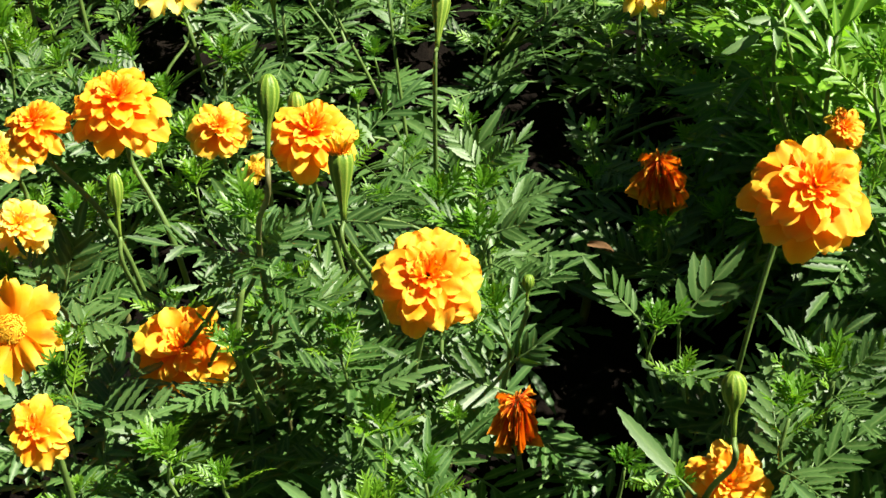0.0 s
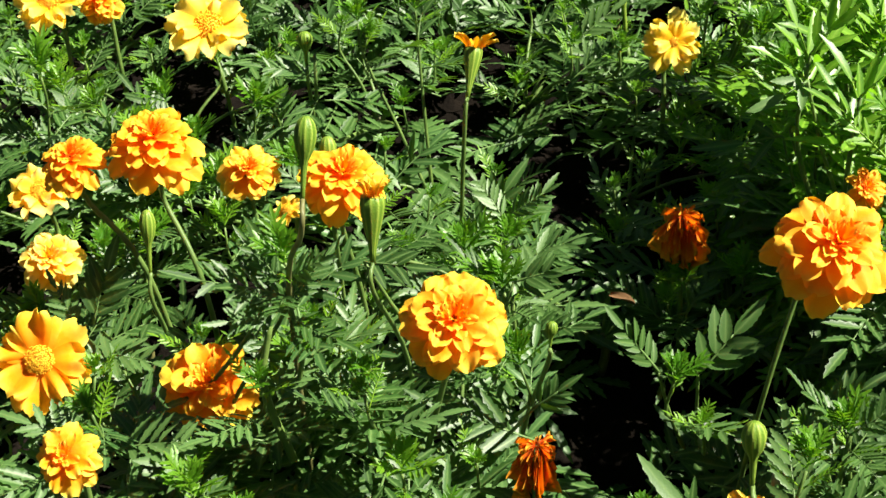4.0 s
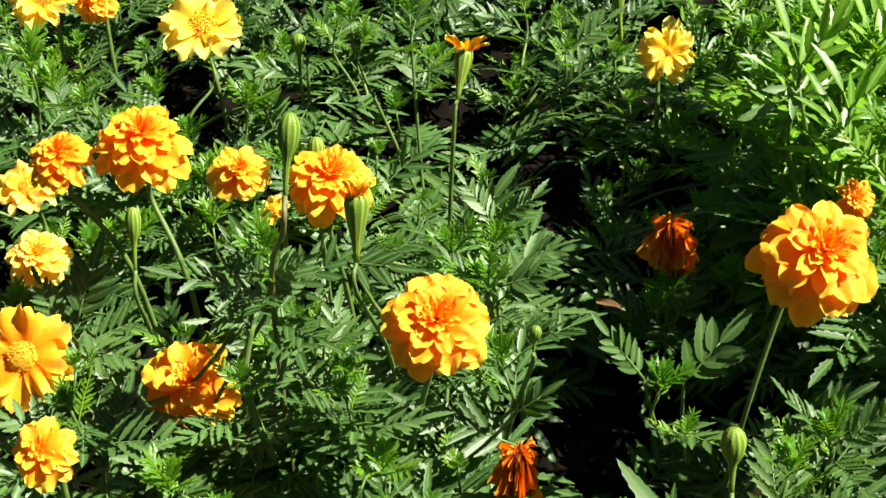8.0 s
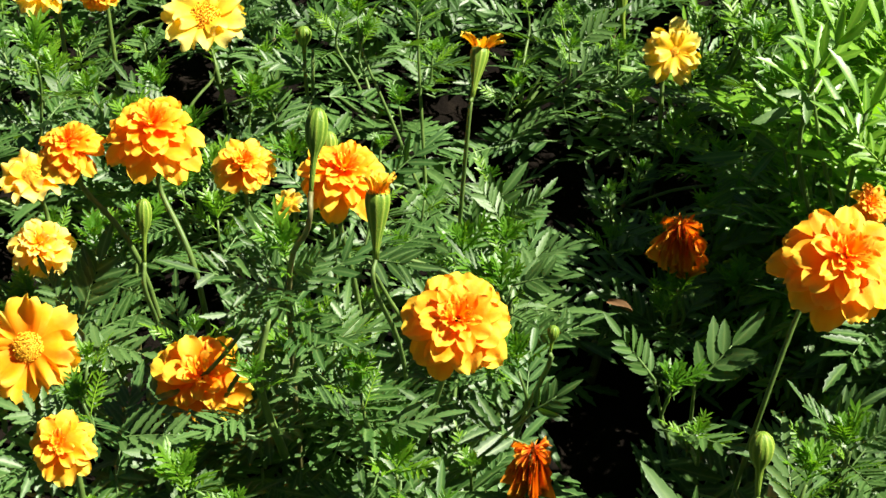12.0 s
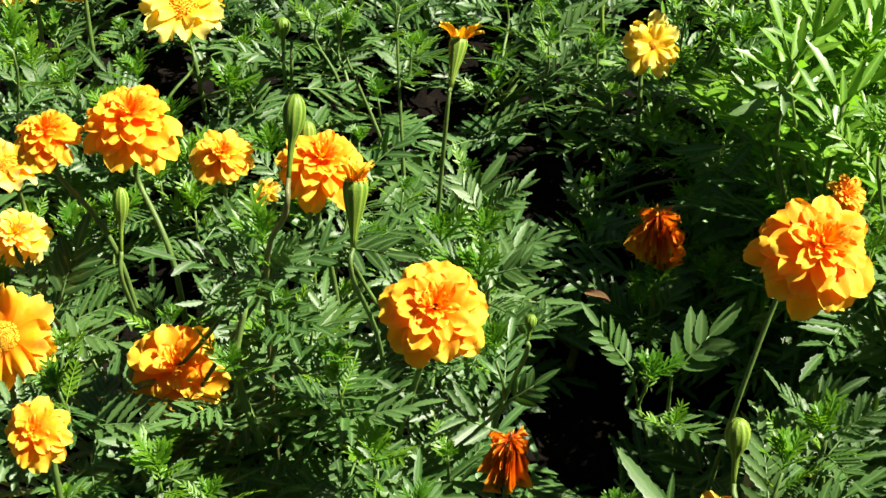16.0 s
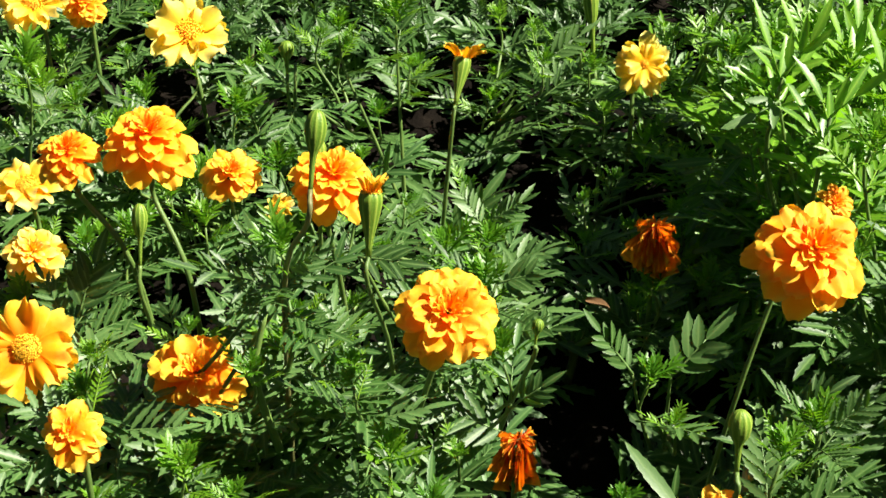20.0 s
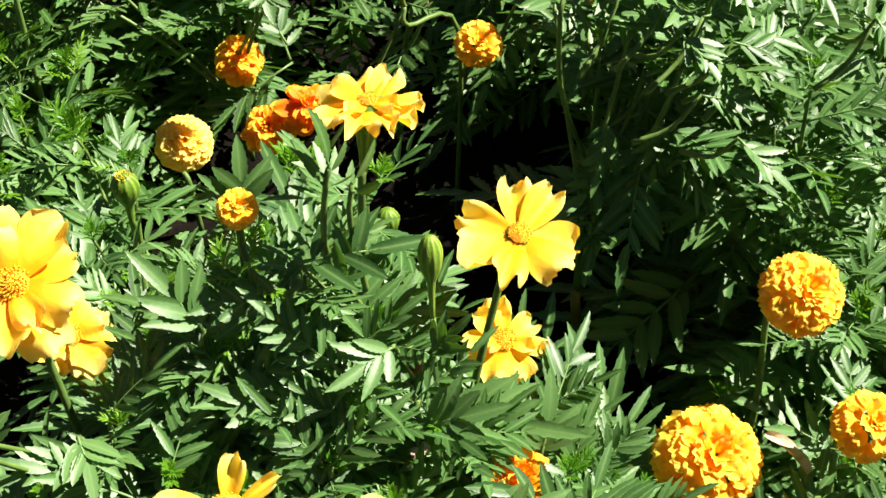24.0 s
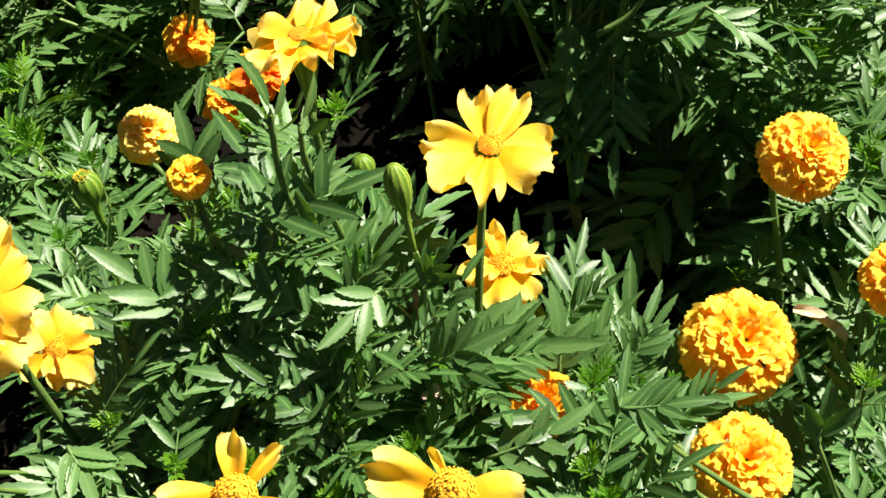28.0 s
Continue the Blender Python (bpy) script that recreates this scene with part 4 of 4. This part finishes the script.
for n, (px, py, tips) in enumerate(PLANTS):
    if not tips:
        continue
    prng = random.Random(1000 + n)
    near = any(in_view(s[0], s[1]) for s in tips)
    plant = thing("marigold_plant", (px, py, 0.0), "bushy green marigold plant with feathery toothed leaves in dark soil", "plant", "marigold plants")
    top = sum(s[2] for s in tips) / len(tips) * 0.35
    crown = Vector((px, py, top))
    part("main_stem", tube("main_stem", [(px, py, -0.01), (px + 0.004, py, top * 0.5), crown], 0.0042, 0.0034, STEM_RED, 7, 3, plant.location), plant, Matrix.Translation(plant.location))
    rest = []
    for s in tips:
        if crowds(Matrix.Translation(s[:3]), 0.0, 0.018):
            continue
        broad = 0.75 if s[1] < -0.40 or s[1] < -0.12 and not 0.0 < s[0] < 0.18 else 0.15
        leaves, axis = shoot_leaves(s, prng, broad)
        if len(leaves) < 4:
            continue
        tip = Vector(s[:3])
        mid = crown.lerp(tip, 0.5) + Vector((0, 0, -0.012))
        branch = tube("branch", [crown - Vector((0, 0, 0.006)), mid, tip - axis * 0.03, tip], 0.0019, 0.0010, STEM, 6, 3, plant.location)
        if near:
            limb = part("branch", branch, plant, Matrix.Translation(plant.location))
            part("shoot_tip", prng.choice(TUFT), limb, frame_z(tip, axis, prng.uniform(0, 6)) @ Matrix.Scale(prng.uniform(0.8, 1.2) * (1.3 if s[3] and s[0] > 0.24 and s[1] > 0.2 else 0.5 if s[1] < -0.35 else 1.1 if s[3] else 0.62), 4), "fresh yellow-green feathery growing tip")
            for me, m in leaves:
                part("leaf", me, limb, m)
        else:
            rest += leaves
            rest.append((branch, Matrix.Translation(plant.location)))
            rest.append((TUFT[0], frame_z(tip, axis)))
    if rest:
        tagged(part("foliage", joined("foliage", rest, LEAF_FAR), plant), kind="stuff")


# ---- leaves that stand out, each on its own side branch of the nearest plant ----
def nearest_plant(p):
    return min((o for o in scene.objects if o.name.startswith("marigold_plant")), key=lambda o: (o.location - Vector((p[0], p[1], 0))).length)


GLINT = (0.32, -0.42, 0.85)  # blades of the tall sunlit plant face the sun


def feature_leaf(base, tip, pairs, l_len, l_wid, seed, up=(0.1, -0.5, 0.85)):
    base, tip = Vector(base), Vector(tip)
    plant = nearest_plant(base)
    d = tip - base
    ln = max(0.35 * d.length, d.length - l_len * 0.9)
    me = leaf_mesh("leaf", 900 + seed, pairs, ln, l_len, l_wid, LEAF_BROAD if base.y < -0.3 else LEAF, 46, 0.08, 7, 0.05)
    low = Vector((plant.location.x, plant.location.y, max(0.02, base.z - 0.12)))
    if up is GLINT:
        low = base - d * 0.9 + Vector((0, 0, -0.045))
    mid = low.lerp(base, 0.6) + Vector((0, 0, -0.01))
    limb = part("branch", tube("branch", [low, mid, base], 0.0019, 0.0011, STEM, 5, 3, plant.location), plant, Matrix.Translation(plant.location))
    part("leaf", me, limb, frame_leaf(base, d, up))


feature_leaf((0.029, 0.248, 0.117), (0.066, 0.273, 0.174), 6, 0.0303, 0.0082, 0)
feature_leaf((-0.254, 0.161, 0.126), (-0.230, 0.186, 0.182), 4, 0.0290, 0.0089, 1)
feature_leaf((-0.100, 0.058, 0.243), (-0.109, 0.073, 0.286), 5, 0.0214, 0.0069, 2)
feature_leaf((-0.099, 0.078, 0.110), (-0.074, 0.105, 0.169), 5, 0.0299, 0.0077, 3)
feature_leaf((-0.153, -0.010, 0.158), (-0.186, -0.018, 0.173), 2, 0.0248, 0.0069, 4)
feature_leaf((0.232, -0.007, 0.177), (0.272, -0.004, 0.208), 5, 0.0214, 0.0059, 5)
feature_leaf((0.171, 0.063, 0.149), (0.213, 0.078, 0.194), 3, 0.0316, 0.0097, 6)
feature_leaf((-0.042, 0.050, 0.267), (0.000, 0.033, 0.273), 3, 0.0209, 0.0054, 7)
feature_leaf((0.051, 0.106, 0.197), (0.092, 0.100, 0.216), 5, 0.0223, 0.0056, 8)
feature_leaf((0.262, 0.224, 0.270), (0.223, 0.198, 0.262), 1, 0.0293, 0.0078, 9)
feature_leaf((0.136, -0.120, 0.225), (0.122, -0.121, 0.248), 1, 0.0224, 0.0048, 10)
feature_leaf((0.059, 0.004, 0.183), (0.085, 0.003, 0.208), 4, 0.0190, 0.0048, 11)
feature_leaf((-0.036, 0.060, 0.122), (-0.066, 0.068, 0.156), 4, 0.0263, 0.0064, 12)
feature_leaf((0.146, 0.071, 0.142), (0.114, 0.088, 0.187), 5, 0.0207, 0.0053, 13)
feature_leaf((-0.234, 0.140, 0.101), (-0.270, 0.139, 0.124), 4, 0.0249, 0.0064, 14)
feature_leaf((-0.079, -0.560, 0.352), (-0.024, -0.576, 0.371), 2, 0.0313, 0.0068, 16)
feature_leaf((-0.095, -0.499, 0.334), (-0.092, -0.490, 0.365), 2, 0.0238, 0.0078, 17)
feature_leaf((-0.126, -0.558, 0.317), (-0.147, -0.536, 0.354), 3, 0.0295, 0.0080, 18)
feature_leaf((-0.085, -0.566, 0.291), (-0.070, -0.563, 0.318), 4, 0.0188, 0.0061, 19)
feature_leaf((-0.233, -0.597, 0.315), (-0.227, -0.588, 0.345), 4, 0.0223, 0.0056, 20)
feature_leaf((-0.248, -0.589, 0.332), (-0.234, -0.580, 0.365), 1, 0.0224, 0.0070, 21)
feature_leaf((-0.039, -0.627, 0.301), (-0.006, -0.638, 0.320), 3, 0.0261, 0.0078, 22)
feature_leaf((0.018, -0.629, 0.257), (0.029, -0.614, 0.294), 3, 0.0262, 0.0077, 23)
feature_leaf((0.023, -0.681, 0.294), (0.054, -0.702, 0.303), 4, 0.0215, 0.0051, 24)
feature_leaf((0.093, -0.551, 0.152), (0.075, -0.519, 0.198), 2, 0.0395, 0.0086, 25)
feature_leaf((0.092, -0.721, 0.273), (0.101, -0.720, 0.297), 2, 0.0215, 0.0066, 26)
feature_leaf((-0.098, -0.594, 0.291), (-0.131, -0.588, 0.312), 3, 0.0255, 0.0070, 27)
feature_leaf((-0.045, -0.597, 0.326), (-0.077, -0.614, 0.327), 3, 0.0222, 0.0063, 28)
feature_leaf((-0.061, -0.571, 0.346), (-0.045, -0.564, 0.376), 2, 0.0235, 0.0068, 29)
feature_leaf((-0.189, -0.603, 0.319), (-0.184, -0.632, 0.316), 3, 0.0215, 0.0061, 30)
feature_leaf((-0.029, -0.603, 0.324), (-0.014, -0.607, 0.346), 3, 0.0162, 0.0047, 31)
feature_leaf((0.157, -0.268, 0.313), (0.183, -0.268, 0.341), 3, 0.0245, 0.0067, 32)
feature_leaf((0.118, -0.353, 0.302), (0.092, -0.352, 0.322), 2, 0.0255, 0.0068, 33)
feature_leaf((-0.028, -0.167, 0.210), (-0.031, -0.196, 0.203), 4, 0.0219, 0.0078, 34)
feature_leaf((0.064, -0.213, 0.207), (0.086, -0.235, 0.211), 4, 0.0103, 0.0028, 35)
feature_leaf((0.162, -0.375, 0.316), (0.195, -0.407, 0.310), 3, 0.0276, 0.0066, 36)
feature_leaf((0.181, -0.354, 0.343), (0.172, -0.340, 0.380), 4, 0.0221, 0.0061, 37)
feature_leaf((0.026, -0.668, 0.258), (-0.022, -0.656, 0.292), 3, 0.0250, 0.0070, 41)
feature_leaf((-0.032, -0.660, 0.268), (0.014, -0.672, 0.284), 3, 0.0230, 0.0066, 42)

feature_leaf((0.141, -0.152, 0.238), (0.1165, -0.130, 0.260), 0, 0.0440, 0.0088, 43)
feature_leaf((0.262, 0.269, 0.190), (0.198, 0.278, 0.178), 1, 0.0420, 0.0085, 44)
feature_leaf((0.148, -0.38, 0.325), (0.183, -0.353, 0.318), 6, 0.0193, 0.0050, 50, GLINT)
feature_leaf((0.173, -0.350, 0.263), (0.214, -0.356, 0.242), 6, 0.0227, 0.0055, 51, GLINT)
feature_leaf((0.143, -0.391, 0.239), (0.124, -0.428, 0.211), 6, 0.0181, 0.0052, 52, GLINT)
feature_leaf((0.174, -0.382, 0.251), (0.217, -0.377, 0.236), 4, 0.0212, 0.0057, 53, GLINT)
feature_leaf((0.17, -0.399, 0.335), (0.212, -0.378, 0.325), 4, 0.0199, 0.0056, 54, GLINT)
feature_leaf((0.18, -0.422, 0.33), (0.221, -0.406, 0.32), 5, 0.0207, 0.0053, 55, GLINT)
feature_leaf((0.174, -0.405, 0.239), (0.154, -0.439, 0.216), 4, 0.0217, 0.0051, 56, GLINT)
feature_leaf((0.165, -0.462, 0.31), (0.205, -0.468, 0.295), 4, 0.0226, 0.0055, 57, GLINT)
feature_leaf((0.168, -0.337, 0.33), (0.14, -0.342, 0.315), 4, 0.0218, 0.0047, 58, GLINT)
feature_leaf((0.204, -0.37, 0.34), (0.244, -0.352, 0.33), 6, 0.0211, 0.0048, 59, GLINT)
feature_leaf((0.19, -0.442, 0.325), (0.229, -0.446, 0.31), 4, 0.0229, 0.0046, 60, GLINT)
feature_leaf((0.173, -0.435, 0.233), (0.190, -0.474, 0.210), 4, 0.0228, 0.0048, 61, GLINT)
feature_leaf((0.176, -0.49, 0.3), (0.196, -0.522, 0.285), 4, 0.0194, 0.0058, 62, GLINT)
feature_leaf((0.146, -0.355, 0.257), (0.111, -0.364, 0.240), 6, 0.0224, 0.0054, 63, GLINT)
feature_leaf((0.205, -0.4, 0.345), (0.205, -0.438, 0.335), 4, 0.0227, 0.0054, 64, GLINT)
feature_leaf((0.226, -0.375, 0.35), (0.262, -0.392, 0.335), 5, 0.0195, 0.0050, 65, GLINT)
feature_leaf((0.189, -0.364, 0.279), (0.177, -0.401, 0.263), 4, 0.0227, 0.0049, 66, GLINT)
feature_leaf((0.23, -0.33, 0.345), (0.27, -0.318, 0.335), 5, 0.0195, 0.0053, 67, GLINT)

feature_leaf((0.150, -0.355, 0.310), (0.149, -0.395, 0.300), 5, 0.0222, 0.0049, 70, GLINT)
feature_leaf((0.207, -0.440, 0.319), (0.245, -0.424, 0.309), 5, 0.0231, 0.0046, 71, GLINT)
feature_leaf((0.245, -0.408, 0.336), (0.219, -0.424, 0.326), 4, 0.0217, 0.0059, 72, GLINT)
feature_leaf((0.164, -0.428, 0.327), (0.180, -0.461, 0.317), 6, 0.0195, 0.0052, 73, GLINT)
feature_leaf((0.221, -0.337, 0.325), (0.218, -0.372, 0.315), 4, 0.0193, 0.0053, 74, GLINT)
feature_leaf((0.194, -0.445, 0.317), (0.223, -0.456, 0.307), 6, 0.0199, 0.0048, 75, GLINT)
feature_leaf((0.189, -0.391, 0.265), (0.217, -0.373, 0.256), 4, 0.0185, 0.0054, 76, GLINT)
feature_leaf((0.261, -0.465, 0.344), (0.263, -0.498, 0.334), 6, 0.0205, 0.0047, 77, GLINT)
feature_leaf((0.260, -0.464, 0.337), (0.291, -0.462, 0.327), 6, 0.0214, 0.0048, 78, GLINT)
feature_leaf((0.258, -0.400, 0.327), (0.263, -0.430, 0.317), 5, 0.0198, 0.0052, 79, GLINT)
feature_leaf((0.270, -0.325, 0.353), (0.285, -0.358, 0.343), 6, 0.0199, 0.0050, 80, GLINT)
feature_leaf((0.206, -0.317, 0.315), (0.243, -0.316, 0.305), 4, 0.0218, 0.0053, 81, GLINT)


def blade_spray(stalk, blades, up=(0.80, -0.55, 0.35)):
    """Upright leaf whose few long blades stand apart, each on its own short stalk."""
    plant = nearest_plant(stalk[0])
    limb = part("branch", tube("branch", stalk, 0.0018, 0.0011, STEM, 6, 3, plant.location), plant, Matrix.Translation(plant.location))
    for k, (base, tip, wide) in enumerate(blades):
        d = Vector(tip) - Vector(base)
        me = leaf_mesh("leaf", 980 + k, 0, d.length * 0.12, d.length * 0.9, wide, LEAF_BROAD, 46, 0.08, 7, 0.05)
        part("leaf", me, limb, frame_leaf(base, d, up))


blade_spray([(-0.056, -0.545, 0.30), (-0.066, -0.558, 0.36), (-0.0635, -0.560, 0.400), (-0.062, -0.560, 0.408)], [
    ((-0.062, -0.560, 0.407), (-0.0600, -0.563, 0.443), 0.0080), ((-0.0645, -0.560, 0.398), (-0.0758, -0.564, 0.4244), 0.0060),
    ((-0.064, -0.560, 0.403), (-0.0770, -0.562, 0.432), 0.0052), ((-0.062, -0.560, 0.404), (-0.0519, -0.558, 0.4165), 0.0066),
    ((-0.064, -0.560, 0.397), (-0.0525, -0.566, 0.404), 0.0055)])
blade_spray([(-0.045, -0.555, 0.30), (-0.054, -0.560, 0.37), (-0.0522, -0.560, 0.396)], [
    ((-0.0522, -0.560, 0.396), (-0.036, -0.556, 0.4110), 0.0062), ((-0.0525, -0.561, 0.392), (-0.041, -0.570, 0.398), 0.0050)])


def lime_tip(place, seed):
    """Pale yellow-green growing tip with upright lance-shaped leaves."""
    rng = random.Random(seed)
    top = Vector(place)
    plant = nearest_plant(place)
    low = Vector((plant.location.x, plant.location.y, max(0.03, top.z - 0.18)))
    limb = part("branch", tube("branch", [low, Vector((top.x, top.y, top.z - 0.08)), top], 0.0024, 0.0014, STEM, 6, 3, plant.location), plant, Matrix.Translation(plant.location))
    for k in range(11):
        a = k * 2.4 + rng.uniform(-0.3, 0.3)
        rise = 1.5 - 0.13 * k
        d = Vector((math.cos(a), math.sin(a), rise)).normalized()
        me = rng.choice(LANCE)
        part("leaf", me, limb, frame_leaf(top - Vector((0, 0, 0.005 * k)), d, (0.3, -0.4, 0.9), rng.uniform(0.8, 1.2)))


for k, spot in enumerate(((0.264, 0.231, 0.285), (0.286, 0.178, 0.285), (0.324, 0.263, 0.280), (0.338, 0.205, 0.285), (0.300, 0.300, 0.265), (0.355, 0.285, 0.270))):
    lime_tip(spot, 600 + k)


def rosette(place, meshes, size, seed, lean=(0.0, 0.0), count=9, tight=False):
    """Leafy shoot end whose leaves spread like a star, the upper ones steep and the lower ones level."""
    rng = random.Random(seed)
    top = Vector(place)
    plant = nearest_plant(place)
    low = Vector((plant.location.x, plant.location.y, max(0.03, top.z - 0.20)))
    limb = part("branch", tube("branch", [low, Vector((top.x, top.y, top.z - 0.09)), top], 0.0026, 0.0015, STEM, 6, 3, plant.location), plant, Matrix.Translation(plant.location))
    for k in range(count):
        a = k * 2.4 + rng.uniform(-0.25, 0.25)
        rise = 1.0 - 0.15 * k + rng.uniform(-0.1, 0.1)
        d = Vector((math.cos(a) + lean[0], math.sin(a) + lean[1], rise)).normalized()
        m = frame_leaf(top - Vector((0, 0, 0.006 * k)), d, (rng.uniform(-0.25, 0.3), rng.uniform(-0.5, 0.1), 0.9), size * (0.62 + 0.05 * k) * rng.uniform(0.9, 1.1), rng.uniform(-0.3, 0.3))
        near_head = any((m @ Vector((0, 0.06 * t, 0)) - h).length < r * 0.9 for t in (0.4, 1.0) for h, r, _ in HEADS)
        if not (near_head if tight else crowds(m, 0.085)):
            part("leaf", rng.choice(meshes), limb, m)


for k, spot in enumerate(((-0.076, -0.554, 0.340), (-0.038, -0.611, 0.300), (-0.067, -0.590, 0.310), (0.038, -0.580, 0.225), (0.038, -0.642, 0.250),
                          (-0.111, -0.579, 0.295), (-0.177, -0.572, 0.290), (-0.014, -0.613, 0.275), (0.050, -0.668, 0.240), (-0.084, -0.628, 0.290))):
    rosette(spot, BROAD, 0.85, 700 + k)
for k, spot in enumerate(((-0.105, 0.462, 0.160), (0.050, 0.108, 0.182), (0.239, -0.050, 0.205), (-0.260, 0.150, 0.135), (0.052, 0.235, 0.150))):
    rosette(spot, MATURE, 0.85, 740 + k)
rosette((-0.092, 0.045, 0.258), MATURE, 0.70, 761, (0.0, -0.3), 7, True)
rosette((-0.148, -0.462, 0.262), FINE, 1.25, 760, count=9)
rosette((-0.101, -0.541, 0.352), FINE, 0.62, 770, (0.0, 0.1), 9, True)


# ---- thick green stems and dry bits ----
def feature_stem(points, r):
    plant = nearest_plant(points[0])
    part("branch", tube("branch", points, r * 1.15, r * 0.8, STEM, 8, 5, plant.location), plant, Matrix.Translation(plant.location))


def dried_leaf(p0, p1, width, label, stalk=True, mat=DRY, twist=0.0):
    """Curled brown leaf: a rolled, creased strip."""
    p0, p1 = Vector(p0), Vector(p1)
    ob = thing("dried_leaf", (p1.x, p1.y, p1.z), label, "leaf")
    verts, faces = [], []
    d = p1 - p0
    side = d.cross(Vector((0, -0.5, 0.85))).normalized()
    up = side.cross(d).normalized()
    for i in range(9):
        t = i / 8
        w = width * 0.5 * (0.25 + 0.75 * math.sin(math.pi * (0.12 + 0.8 * t)))
        c = p0 + d * t + up * (0.12 * d.length * math.sin(math.pi * t)) - ob.location
        for k in range(6):
            u = k / 2.5 - 1
            roll = twist * t
            sd, upv = side * math.cos(roll) + up * math.sin(roll), up * math.cos(roll) - side * math.sin(roll)
            verts.append(c + sd * (w * u * 0.8) + upv * (w * (0.9 * u * u + 0.12 * math.sin(5 * t + 3 * u))))
    for i in range(8):
        for k in range(5):
            a = i * 6 + k
            faces.append((a, a + 1, a + 7, a + 6))
    part("blade", mesh_of("blade", verts, faces, mat), ob, Matrix.Translation(ob.location))
    if stalk:
        part("leaf_stalk", tube("leaf_stalk", [p1 - Vector((0, 0, p1.z + 0.005)), p1 - Vector((0.004, 0, p1.z * 0.4)), p1], 0.0010, 0.0006, STEM, 5, 3, ob.location), ob, Matrix.Translation(ob.location))


def dry_stalk(points, r, label):
    ob = thing("dry_stalk", (points[0][0], points[0][1], 0.0), label, "stalk")
    part("stalk", tube("stalk", points, r, r * 0.7, DRY_PALE if r > 0.0042 else DRY, 7, 5, ob.location), ob, Matrix.Translation(ob.location))
    p = Vector(points[-1])
    part("peeling_bark", tube("peeling_bark", [p, p + Vector((0.001, -0.001, 0.004)), p + Vector((0.003, -0.001, 0.007))], r * 0.7, r * 0.2, DRY, 5, 3, ob.location), ob, Matrix.Translation(ob.location))


def snail(place, r, turn):
    """Small pale snail shell: a flattened spiral coil."""
    pts = []
    for i in range(34):
        t = i / 33
        a = turn + t * 2.2 * 2 * math.pi
        q = r * (0.12 + 0.62 * t)
        pts.append(Vector((q * math.cos(a), q * math.sin(a), r * 0.5 * (1 - t))))
    v, f = tube_data(pts, r * 0.16, r * 0.46, 8)
    me = mesh_of("shell", v, f, SHELL)
    ob = new("snail_shell", me)
    ob.matrix_basis = frame_z(place, (0.2, -0.7, 0.7))
    tagged(ob, "tiny pale spiral snail shell resting on a leaf", "shell", "snail shells")


feature_stem([(-0.139, -0.596, 0.243), (-0.108, -0.575, 0.295), (-0.079, -0.559, 0.341)], 0.0029)
feature_stem([(-0.081, -0.634, 0.249), (-0.088, -0.608, 0.270), (-0.097, -0.588, 0.286)], 0.0035)
feature_stem([(0.170, -0.340, 0.254), (0.193, -0.352, 0.304), (0.221, -0.347, 0.345)], 0.0029)
feature_stem([(-0.097, 0.015, 0.131), (-0.110, 0.024, 0.189), (-0.102, 0.036, 0.234)], 0.0026)
feature_stem([(-0.041, 0.068, 0.258), (-0.018, 0.064, 0.255), (0.005, 0.060, 0.248), (0.026, 0.052, 0.236)], 0.0012)
dried_leaf((0.159, -0.605, 0.188), (0.177, -0.627, 0.173), 0.012, "pale curled dry leaf beside a golden bloom", mat=DRY_PALE, twist=2.2)
dried_leaf((0.119, 0.134, 0.158), (0.136, 0.129, 0.152), 0.008, "shrivelled brown leaf low among the leaves", stalk=False, mat=DRY_LEAF, twist=1.0)
dry_stalk([(0.207, -0.032, 0.133), (0.206, -0.032, 0.155), (0.206, -0.033, 0.176)], 0.0044, "broken light brown dry stalk with peeling bark")
dry_stalk([(-0.033, -0.571, 0.233), (-0.028, -0.570, 0.262), (-0.023, -0.562, 0.283)], 0.0040, "brown dry stalk between leafy stems")
dry_stalk([(0.083, -0.196, 0.187), (0.078, -0.198, 0.214), (0.073, -0.201, 0.239)], 0.0022, "thin reddish dry stalk in the shade")
snail((-0.037, -0.616, 0.267), 0.0034, 0.3)
snail((-0.041, -0.617, 0.266), 0.0034, 1.6)
